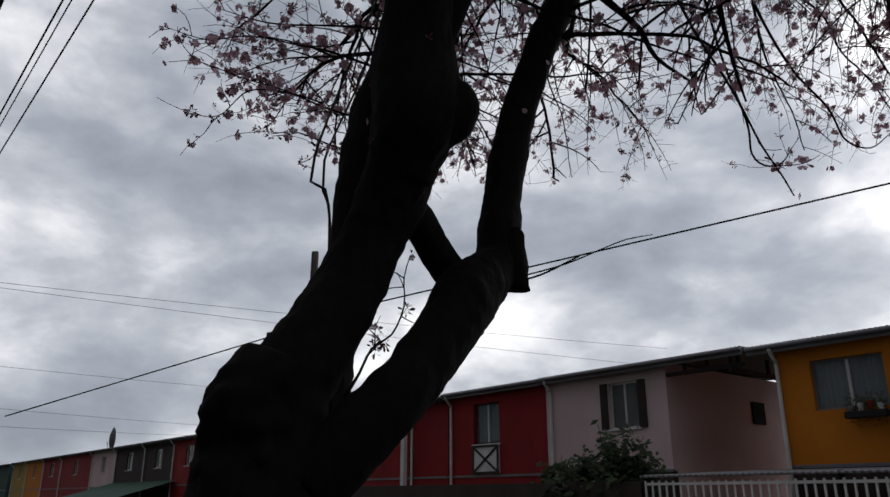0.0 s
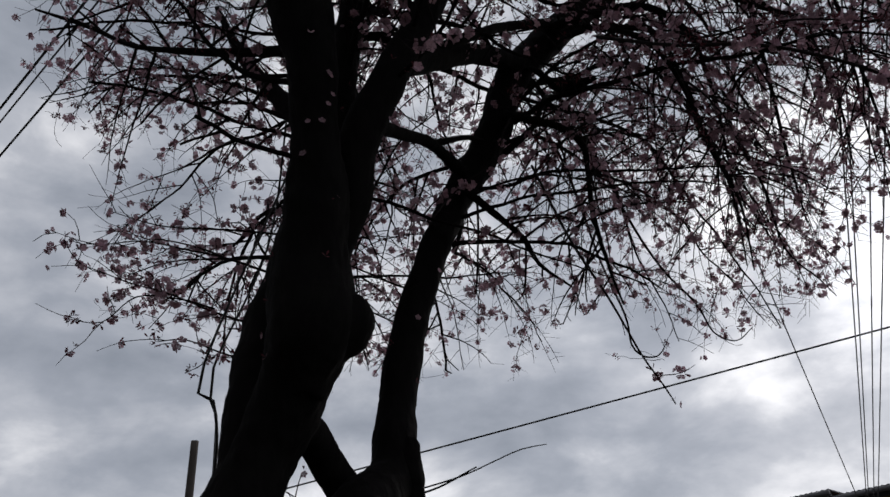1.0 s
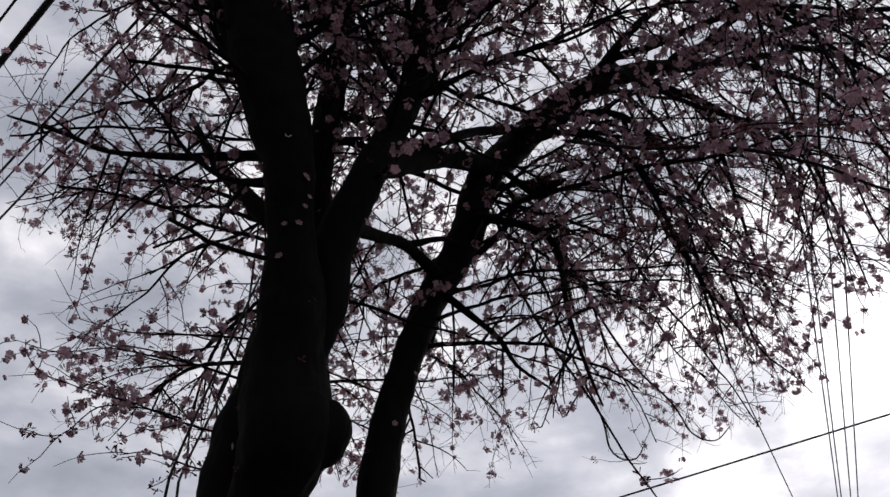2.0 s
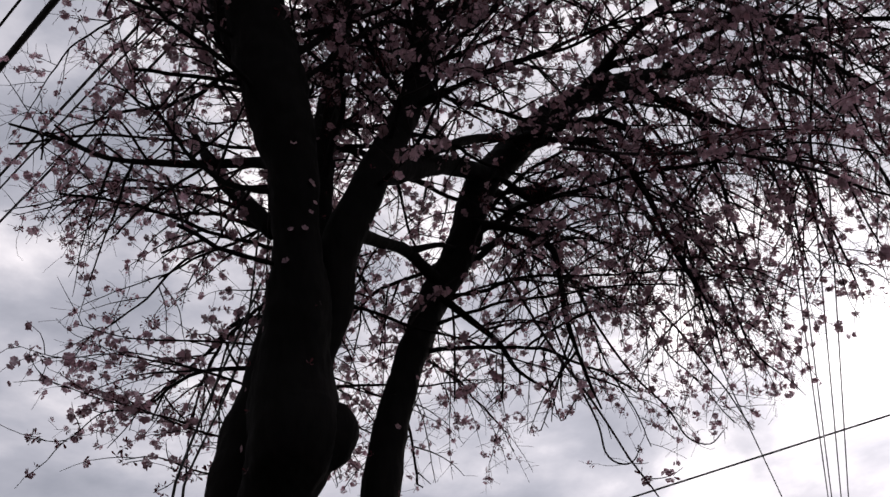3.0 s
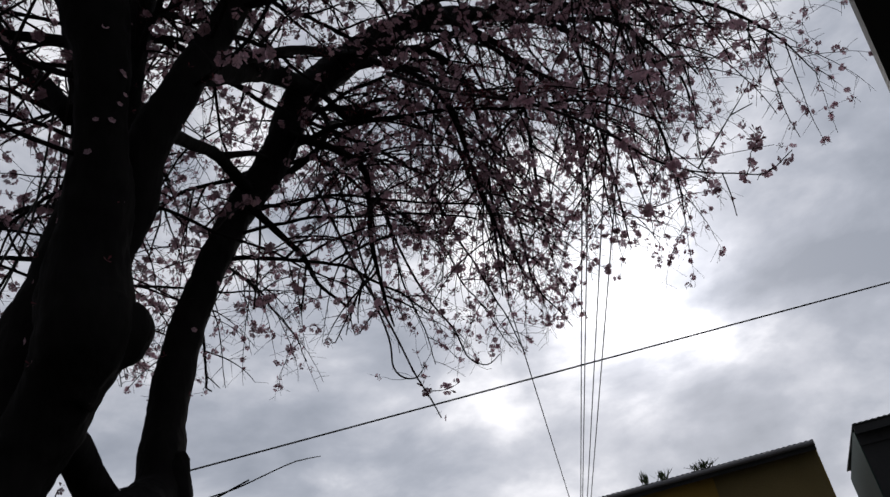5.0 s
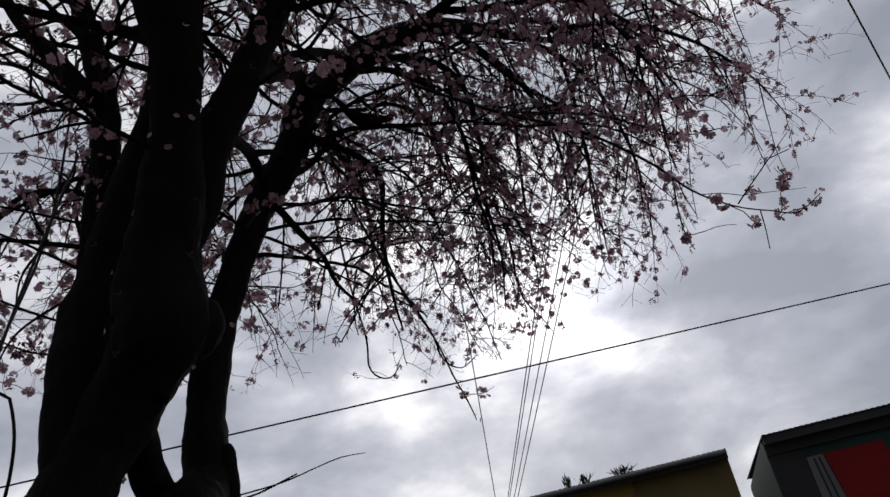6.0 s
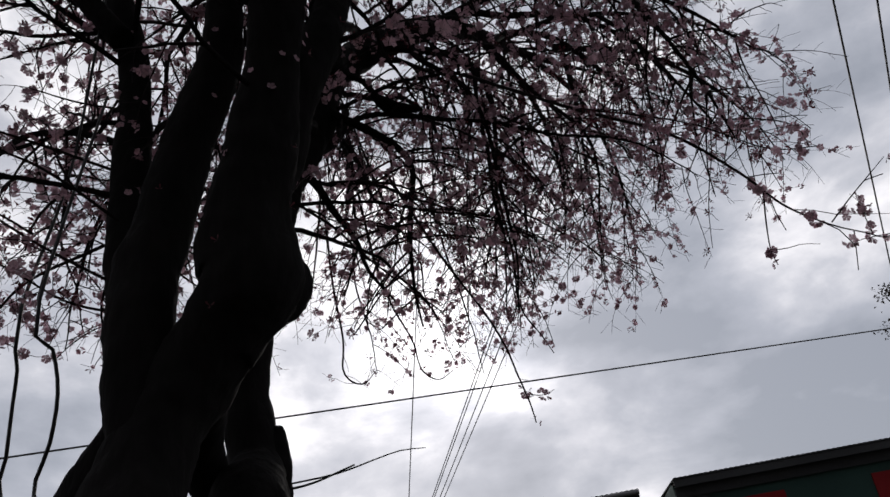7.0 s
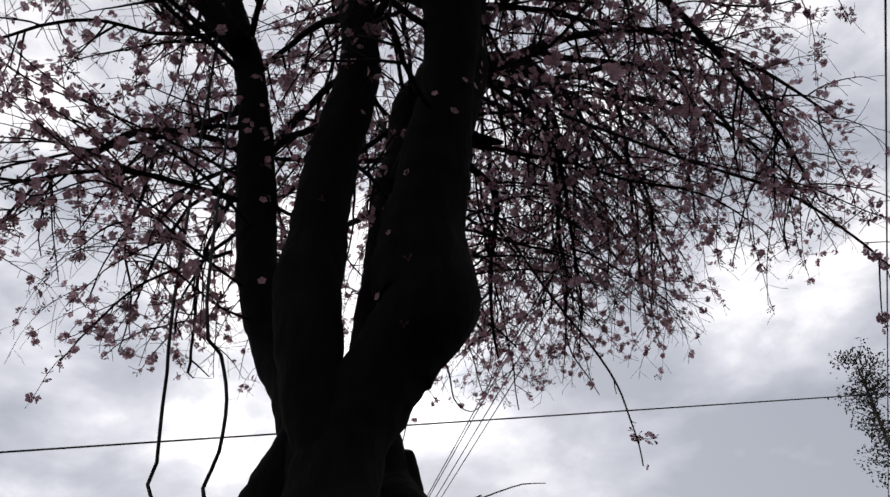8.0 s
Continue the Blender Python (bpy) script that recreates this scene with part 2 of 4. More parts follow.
ground_sheet()
tagged(link_mesh("road", boxm(4.76, 8.14, -120, 200, -0.16, -0.145), ASPHALT), "worn dark asphalt road between tree and houses", "road", kind="structure")
for kx in (4.6, 8.15):
    kerb = thing("kerb", "worn grey concrete kerb along the road", "kerb", kind="structure")
    for k in range(60):
        part("kerbstone", boxm(kx, kx + 0.15, -18 + k * 1.0, -17.012 + k * 1.0, -0.15, 0.02, bevel=0.012), CONCRETE, kerb)
pav = thing("pavement", "grey concrete pavement slabs before the houses", "pavement", kind="structure")
slab_mesh = None
for i in range(2):
    for k in range(48):
        if slab_mesh is None:
            slab = part("slab", boxm(0, 0.985, 0, 0.985, 0, 0.03, bevel=0.008), CONCRETE, pav)
            slab_mesh = slab.data
        else:
            slab = new("slab", slab_mesh)
            slab.parent = pav
        slab.location = (10.5 + i, -16 + k, 0.004)

# ---- the tree ----
tree = thing("plum_tree", "old dark-barked plum tree in pale pink blossom with several leaning stems", "tree")
stem_list = {
    "trunk": [(1.199, 2.416, -0.102, 0.421), (1.195, 2.438, 0.35, 0.329), (1.202, 2.461, 1.004, 0.276), (1.212, 2.493, 1.611, 0.244), (1.274, 2.51, 1.948, 0.181), (1.432, 2.521, 2.184, 0.152), (1.549, 2.534, 2.41, 0.146), (1.643, 2.491, 2.641, 0.139), (1.662, 2.34, 2.888, 0.146), (1.624, 2.194, 3.062, 0.165), (1.63, 2.204, 3.193, 0.18), (1.61, 2.174, 3.413, 0.151), (1.571, 2.11, 3.666, 0.136), (1.494, 2.034, 3.946, 0.106), (1.415, 1.98, 4.283, 0.121), (1.301, 1.989, 4.779, 0.165), (1.191, 2.046, 5.483, 0.156), (1.135, 2.1, 6.192, 0.119), (1.111, 2.139, 6.998, 0.075), (1.09, 2.173, 8.303, 0.015)],
    "stem": [(1.301, 2.362, 1.624, 0.128), (1.484, 2.3, 1.822, 0.122), (1.67, 2.279, 2.007, 0.116), (1.862, 2.313, 2.208, 0.125), (2.059, 2.38, 2.433, 0.138), (2.265, 2.434, 2.615, 0.109), (2.345, 2.48, 2.817, 0.104), (2.394, 2.506, 2.993, 0.093), (2.449, 2.507, 3.243, 0.098), (2.524, 2.478, 3.574, 0.089), (2.692, 2.433, 4.031, 0.088), (2.938, 2.419, 4.508, 0.101), (3.199, 2.316, 5.027, 0.114), (3.425, 2.243, 5.643, 0.123), (3.785, 1.997, 6.21, 0.129), (4.068, 1.535, 6.601, 0.107), (4.606, 1.124, 6.987, 0.074), (5.382, 0.56, 7.275, 0.042), (6.189, -0.271, 7.502, 0.011)],
    "stem.left": [(1.626, 2.59, 2.493, 0.106), (1.816, 2.675, 2.823, 0.096), (2.019, 2.838, 3.182, 0.089), (2.097, 2.935, 3.634, 0.093), (2.163, 2.977, 4.184, 0.093), (2.233, 3.025, 4.686, 0.079), (2.293, 3.111, 5.164, 0.083), (2.345, 3.348, 6.005, 0.078), (2.318, 3.612, 7.005, 0.055), (2.261, 3.89, 8.201, 0.02)],
    "stem.mid": [(1.558, 2.548, 2.523, 0.077), (1.636, 2.601, 2.85, 0.113), (1.708, 2.632, 3.213, 0.123), (1.793, 2.606, 3.525, 0.12), (1.864, 2.563, 3.927, 0.116), (1.926, 2.44, 4.436, 0.108), (1.977, 2.426, 4.944, 0.088), (2.187, 2.522, 5.982, 0.076), (2.414, 2.582, 6.987, 0.054), (2.712, 2.617, 8.292, 0.018)],
    "stem.right": [(1.687, 2.202, 3.33, 0.078), (1.753, 2.097, 3.64, 0.075), (1.736, 2.013, 3.979, 0.094), (1.843, 1.909, 4.391, 0.09), (2.028, 1.863, 4.85, 0.084), (2.194, 1.778, 5.397, 0.083), (2.225, 1.689, 5.898, 0.078), (2.299, 1.507, 6.999, 0.055), (2.411, 1.304, 8.201, 0.022)],
}
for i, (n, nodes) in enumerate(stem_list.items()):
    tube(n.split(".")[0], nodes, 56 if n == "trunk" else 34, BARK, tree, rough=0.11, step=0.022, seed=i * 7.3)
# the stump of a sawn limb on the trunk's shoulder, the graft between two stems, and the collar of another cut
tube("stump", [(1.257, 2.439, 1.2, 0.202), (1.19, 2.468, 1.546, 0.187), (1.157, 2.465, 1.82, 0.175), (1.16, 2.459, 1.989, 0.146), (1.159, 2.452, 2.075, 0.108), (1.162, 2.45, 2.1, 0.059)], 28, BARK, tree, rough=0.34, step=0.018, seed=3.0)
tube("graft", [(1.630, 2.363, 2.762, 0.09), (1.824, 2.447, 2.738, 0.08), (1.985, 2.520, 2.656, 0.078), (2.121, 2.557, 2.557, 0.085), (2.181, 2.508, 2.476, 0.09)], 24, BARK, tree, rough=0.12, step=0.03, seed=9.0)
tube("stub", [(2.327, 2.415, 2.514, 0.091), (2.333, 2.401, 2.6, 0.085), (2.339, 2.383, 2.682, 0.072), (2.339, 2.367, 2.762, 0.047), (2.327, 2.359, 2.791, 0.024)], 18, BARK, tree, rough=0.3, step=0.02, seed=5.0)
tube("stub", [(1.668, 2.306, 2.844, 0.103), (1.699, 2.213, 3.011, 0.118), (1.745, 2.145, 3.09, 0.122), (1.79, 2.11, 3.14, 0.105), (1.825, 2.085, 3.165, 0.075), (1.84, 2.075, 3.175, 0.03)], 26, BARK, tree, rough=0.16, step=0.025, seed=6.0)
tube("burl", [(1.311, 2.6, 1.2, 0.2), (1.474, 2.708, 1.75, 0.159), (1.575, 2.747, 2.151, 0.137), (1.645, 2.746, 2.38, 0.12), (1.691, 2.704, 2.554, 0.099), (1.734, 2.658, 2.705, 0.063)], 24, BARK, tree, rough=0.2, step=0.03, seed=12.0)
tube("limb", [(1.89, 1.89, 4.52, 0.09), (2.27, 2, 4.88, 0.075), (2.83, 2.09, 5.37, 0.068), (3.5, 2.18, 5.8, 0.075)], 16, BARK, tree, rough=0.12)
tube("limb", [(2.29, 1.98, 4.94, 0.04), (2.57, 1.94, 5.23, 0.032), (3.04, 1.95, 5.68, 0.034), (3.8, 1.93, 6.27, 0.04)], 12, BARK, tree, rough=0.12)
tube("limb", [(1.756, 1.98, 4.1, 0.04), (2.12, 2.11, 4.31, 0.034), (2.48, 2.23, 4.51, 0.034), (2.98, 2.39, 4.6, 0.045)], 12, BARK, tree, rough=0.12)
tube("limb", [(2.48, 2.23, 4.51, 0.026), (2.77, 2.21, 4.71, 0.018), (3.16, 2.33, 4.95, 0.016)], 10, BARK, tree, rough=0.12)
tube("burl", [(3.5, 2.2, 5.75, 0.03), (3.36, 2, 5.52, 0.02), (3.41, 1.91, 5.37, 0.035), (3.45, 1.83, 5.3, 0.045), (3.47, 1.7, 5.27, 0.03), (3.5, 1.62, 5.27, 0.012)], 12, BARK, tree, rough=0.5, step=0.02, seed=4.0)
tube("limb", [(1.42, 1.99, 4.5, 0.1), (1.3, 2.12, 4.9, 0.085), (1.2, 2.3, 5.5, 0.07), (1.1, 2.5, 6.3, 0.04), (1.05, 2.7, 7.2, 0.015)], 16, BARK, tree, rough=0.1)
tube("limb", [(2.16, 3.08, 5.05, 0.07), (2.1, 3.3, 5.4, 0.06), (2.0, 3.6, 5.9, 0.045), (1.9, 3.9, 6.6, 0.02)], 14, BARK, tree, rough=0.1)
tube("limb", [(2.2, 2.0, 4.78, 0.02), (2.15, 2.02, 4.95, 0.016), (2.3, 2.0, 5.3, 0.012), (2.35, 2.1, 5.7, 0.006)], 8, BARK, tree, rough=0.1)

rng = random.Random(11)
twig_v, twig_f = [], []
spots = []          # where blossoms sit: place, outward direction, size


def floor_of(p):
    """The crown's lower edge."""
    rho = math.hypot(p.x - 2.0, p.y - 2.3)
    return 3.72 + 0.2 * max(0.0, rho - 1.3) + 0.4 * max(0.0, -p.y) + 0.09 * max(0.0, p.y - 2.9) + 0.3 * noise.noise(Vector((p.x * 1.3, p.y * 1.3, 4.0)))


def inside(p):
    if p.z < floor_of(p):
        return False
    if p.y < -0.75 - 0.32 * max(0.0, p.x - 1.0) - 0.45 * max(0.0, p.z - 5.6) + 0.35 * noise.noise(Vector((p.x, p.z * 1.5, 9.0))):
        return False
    if p.x * 0.955 - p.y * 0.29 < 0.14 - 0.34 * max(0.0, p.z - 4.4) + 0.25 * noise.noise(Vector((p.y, p.z * 1.5, 2.0))):
        return False
    return (p - Vector((3.6, 2.0, 5.2))).length < 4.9 and p.z < 8.4


def grow(start, d, length, r0, bend, wobble, step, curl=None):
    """A twig's line: starts along d, is bent by its weight, wanders."""
    p, d = Vector(start), Vector(d).normalized()
    out = [(p.copy(), r0)]
    n = max(2, int(length / step))
    for i in range(n):
        t = (i + 1) / n
        d = d + Vector((0, 0, -bend * step * (0.4 + t))) + Vector([rng.gauss(0, wobble) for _ in range(3)])
        d.normalize()
        p = p + d * step
        if not inside(p):
            break
        out.append((p.copy(), max(0.0016, r0 * (1 - 0.82 * t))))
    return out


def add_tube(line, sides):
    if len(line) < 2:
        return
    v, f = tube_arrays([q for q, _ in line], [r for _, r in line], sides, cap=False)
    o = len(twig_v)
    twig_v.extend(v)
    twig_f.extend([tuple(i + o for i in face) for face in f])


def fuzz(line, per_m, spread=0.012):
    """Blossoms along a twig, in tufts."""
    for (a, _), (b, _) in zip(line[:-1], line[1:]):
        k = (b - a).length * per_m
        k = int(k) + (rng.random() < k - int(k))
        for _ in range(k):
            c = a.lerp(b, rng.random())
            for _ in range(rng.choice((3, 4, 5, 6))):
                o = Vector([rng.gauss(0, 1) for _ in range(3)]).normalized()
                spots.append((c + o * (0.01 + 1.3 * spread * rng.random()), o, rng.uniform(0.016, 0.027)))


def twigs_on(line, every, length, r0, bend, per_m, depth, wobble=0.09):
    """Side twigs along a branch."""
    acc = rng.random() * every
    for (a, ra), (b, rb) in zip(line[:-1], line[1:]):
        seg = (b - a).length
        acc += seg
        while acc > every:
            acc -= every * rng.uniform(0.7, 1.3)
            ax = (b - a).normalized()
            side = ax.cross(Vector([rng.gauss(0, 1) for _ in range(3)])).normalized()
            d = ax * rng.uniform(0.35, 0.9) + side * 0.9 + Vector((0, 0, 0.1))
            ln = length * rng.uniform(0.35, 1.15)
            sub = grow(a.lerp(b, rng.random()), d, ln, min(r0, ra * 0.7), bend, wobble, 0.06 if depth else 0.05)
            if len(sub) < 2:
                continue
            add_tube(sub, 4 if depth else 3)
            if depth:
                twigs_on(sub[1:], 0.095, 0.24, 0.0036, 0.9, per_m, depth - 1)
                fuzz(sub[2:], per_m * 0.8)
            else:
                fuzz(sub, per_m)


def limb(start, az, elev, length, r0, bend, per_m=4.3, droop=(0.8, 0.85)):
    a, e = radians(az), radians(elev)
    d = Vector((math.cos(a) * math.cos(e), math.sin(a) * math.cos(e), math.sin(e)))
    line = grow(start, d, length, r0 * 0.64, bend, 0.1, 0.09)
    if len(line) < 4:
        return
    v, f = tube_arrays([q for q, _ in line], [r for _, r in line], 8, 0.08)
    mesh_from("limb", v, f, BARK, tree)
    twigs_on(line[2 + (len(line) // 9 if per_m < 3 else 0):], 0.127 if per_m < 3 else 0.11, droop[1], 0.0095, droop[0], per_m, 1, 0.055 if per_m < 3 else 0.085)


def on_stem(key, z):
    n = stem_list[key]
    for a, b in zip(n[:-1], n[1:]):
        if a[2] <= z <= b[2]:
            t = (z - a[2]) / (b[2] - a[2])
            return Vector([a[k] + (b[k] - a[k]) * t for k in range(3)])
    return Vector(n[-1][:3])


# stem, height, azimuth from +x, rise, length, radius, sag
BOUGH_PLAN = [
    ("trunk", 3.8, 150, 12, 1.5, 0.02, 0.3), ("trunk", 4.15, 118, 25, 1.8, 0.026, 0.35), ("trunk", 4.5, 175, 35, 1.6, 0.026, 0.3), ("trunk", 4.9, 95, 40, 2.0, 0.028, 0.3),
    ("trunk", 5.2, 200, 45, 1.6, 0.028, 0.25), ("trunk", 5.6, 140, 40, 2.0, 0.025, 0.3), ("trunk", 4.7, -60, 50, 1.8, 0.028, 0.3), ("trunk", 5.9, -20, 45, 2.0, 0.02, 0.3), ("trunk", 5.3, 110, 30, 2.2, 0.025, 0.3), ("trunk", 6.1, 160, 30, 1.8, 0.02, 0.3),
    ("stem.left", 3.95, 120, 15, 2.0, 0.024, 0.35), ("stem.left", 4.3, 85, 22, 2.4, 0.03, 0.38), ("stem.left", 4.7, 45, 28, 2.8, 0.035, 0.38), ("stem.left", 5.0, 110, 40, 2.4, 0.03, 0.3),
    ("stem.left", 5.4, 65, 35, 2.8, 0.03, 0.32), ("stem.left", 5.9, 20, 40, 2.6, 0.03, 0.3), ("stem.left", 6.3, 150, 40, 2.0, 0.025, 0.3), ("stem.left", 4.5, 100, 5, 2.0, 0.022, 0.2), ("stem.left", 5.7, 130, 25, 2.4, 0.025, 0.3), ("stem.left", 6.6, 90, 30, 2.2, 0.02, 0.3),
    ("stem.mid", 4.2, 60, 15, 2.6, 0.028, 0.35), ("stem.mid", 4.6, 25, 28, 3.0, 0.035, 0.4), ("stem.mid", 5.0, 40, 40, 3.2, 0.035, 0.35), ("stem.mid", 5.5, 0, 40, 3.2, 0.035, 0.35), ("stem.mid", 6.1, 70, 40, 2.6, 0.03, 0.3), ("stem.mid", 6.5, -30, 40, 2.4, 0.025, 0.3),
    ("stem.right", 4.3, -70, 25, 1.5, 0.02, 0.35), ("stem.right", 4.7, -110, 38, 1.6, 0.022, 0.3), ("stem.right", 5.1, -40, 42, 2.6, 0.03, 0.35), ("stem.right", 5.5, -75, 45, 2.0, 0.028, 0.3), ("stem.right", 5.8, -130, 40, 1.8, 0.025, 0.3), ("stem.right", 6.3, -90, 35, 1.8, 0.02, 0.3), ("stem.right", 6.5, -30, 35, 2.0, 0.02, 0.3), ("stem.right", 5.3, -15, 38, 2.4, 0.028, 0.35),
    ("stem", 4.0, -25, 10, 2.0, 0.025, 0.38), ("stem", 4.35, 25, 20, 2.8, 0.035, 0.45), ("stem", 4.5, -30, 15, 2.2, 0.024, 0.75), ("stem", 4.8, 0, 26, 3.2, 0.042, 0.45), ("stem", 5.05, -50, 22, 2.6, 0.035, 0.4), ("stem", 5.3, 40, 32, 3.0, 0.038, 0.42),
    ("stem", 5.5, -20, 26, 3.2, 0.038, 0.45), ("stem", 5.75, 15, 30, 3.2, 0.038, 0.45), ("stem", 6.0, -60, 18, 2.6, 0.03, 0.4), 
    ("stem", 6.5, -45, 14, 2.8, 0.034, 0.5), ("stem", 6.9, -5, 8, 2.8, 0.03, 0.55), ("stem", 7.15, 10, 6, 2.6, 0.026, 0.55), ("stem", 7.4, -10, 0, 2.2, 0.022, 0.6),
    ("stem.mid", 6.2, 120, 62, 2.0, 0.03, 0.2), ("trunk", 5.0, 20, 62, 2.4, 0.035, 0.2), ("stem.right", 5.2, 150, 60, 2.2, 0.03, 0.2), ("stem.mid", 5.6, -120, 55, 2.0, 0.03, 0.2), ("trunk", 5.6, 60, 58, 2.4, 0.03, 0.2), ("trunk", 4.6, 130, 50, 2.6, 0.03, 0.25), ("trunk", 6.0, 170, 35, 2.2, 0.025, 0.25), ("stem.left", 5.2, 140, 45, 2.6, 0.03, 0.25),
    ("stem", 5.3, 5, 30, 4.4, 0.036, 0.42), ("stem", 5.5, 28, 30, 4.4, 0.036, 0.42), ("stem.mid", 5.2, 18, 35, 4.8, 0.036, 0.38), ("stem", 4.9, -10, 30, 3.6, 0.026, 0.6), ("stem", 5.8, -40, 24, 4.0, 0.032, 0.42),
    ("stem.right", 5.6, -45, 30, 3.6, 0.032, 0.35), 
    ("stem.right", 6.0, -160, 25, 2.2, 0.022, 0.25), ("trunk", 6.3, 100, 25, 2.6, 0.022, 0.25), ("trunk", 6.5, -150, 20, 2.0, 0.02, 0.25), ("stem.left", 6.2, 120, 20, 3.0, 0.024, 0.3), 
    ("stem.right", 4.9, -20, 20, 2.0, 0.022, 0.35), ("stem.mid", 5.3, -15, 25, 2.4, 0.025, 0.35), ("stem.mid", 5.8, 30, 25, 3.0, 0.025, 0.4), ("stem", 5.2, -75, 20, 2.2, 0.025, 0.4), ("stem", 6.3, -30, 20, 3.2, 0.03, 0.48), ("stem", 7.2, -65, 8, 2.4, 0.026, 0.5), ("stem", 7.45, -40, 5, 1.8, 0.018, 0.5),
    ("stem.right", 5.5, -68, 12, 2.8, 0.026, 0.25), ("stem.right", 5.9, -58, 18, 3.0, 0.026, 0.25), ("stem.right", 5.1, -62, 14, 2.4, 0.024, 0.2), 
    ("trunk", 4.9, -40, 55, 2.2, 0.04, 0.15), ("trunk", 5.2, 60, 60, 2.4, 0.04, 0.15), ("trunk", 5.0, 170, 60, 2.2, 0.035, 0.15), ("trunk", 6.0, 80, 45, 2.4, 0.03, 0.2),
    ("stem.right", 4.95, 60, 65, 2.2, 0.035, 0.15), ("stem.right", 5.0, -10, 60, 2.2, 0.04, 0.15), ("stem.right", 5.3, -140, 55, 2.0, 0.035, 0.15), ("stem.right", 5.9, 120, 40, 2.2, 0.03, 0.2), 
    ("stem.mid", 4.7, -60, 55, 2.2, 0.035, 0.2), ("stem.mid", 5.1, 150, 60, 2.2, 0.035, 0.15), ("stem.left", 5.1, -150, 60, 2.2, 0.03, 0.2), ("stem.left", 5.6, -60, 55, 2.2, 0.03, 0.2),
    ("stem.mid", 4.0, -10, 20, 2.0, 0.02, 0.3), ("stem.left", 3.8, 15, 18, 2.2, 0.02, 0.3), ("stem.mid", 3.7, 30, 25, 2.0, 0.018, 0.3), ("trunk", 5.5, -90, 45, 2.2, 0.03, 0.2), ("stem.right", 5.7, 40, 55, 2.2, 0.03, 0.15), ("stem", 5.6, 140, 60, 2.2, 0.03, 0.15), ("stem.left", 4.9, 128, 18, 2.4, 0.024, 0.3), ("trunk", 5.0, 140, 20, 2.0, 0.024, 0.3), ("trunk", 4.7, 155, 15, 1.8, 0.02, 0.3), ("stem.left", 5.3, 118, 12, 2.6, 0.022, 0.25),
    ("stem.right", 5.2, 45, 50, 2.0, 0.03, 0.15), ("stem.right", 5.5, 85, 50, 2.0, 0.03, 0.15), ("stem", 5.5, -160, 55, 2.0, 0.03, 0.15), ("trunk", 5.3, 20, 50, 2.2, 0.03, 0.15), ("trunk", 5.1, -20, 40, 2.0, 0.03, 0.2),
    ("stem", 4.2, -60, 8, 1.6, 0.02, 0.25), ("stem", 4.95, 60, 20, 2.6, 0.03, 0.38), ("stem", 6.75, 40, 15, 2.6, 0.025, 0.5),
]
for key, z, az, el, ln, r, bd in BOUGH_PLAN:
    limb(on_stem(key, z), az + rng.uniform(-8, 8), el, ln * (1.1 if key == "stem" else 1.0), r, bd, per_m=2.3 if key == "stem" else 3.5, droop=(1.6, 1.2) if key == "stem" else (0.8, 0.85))

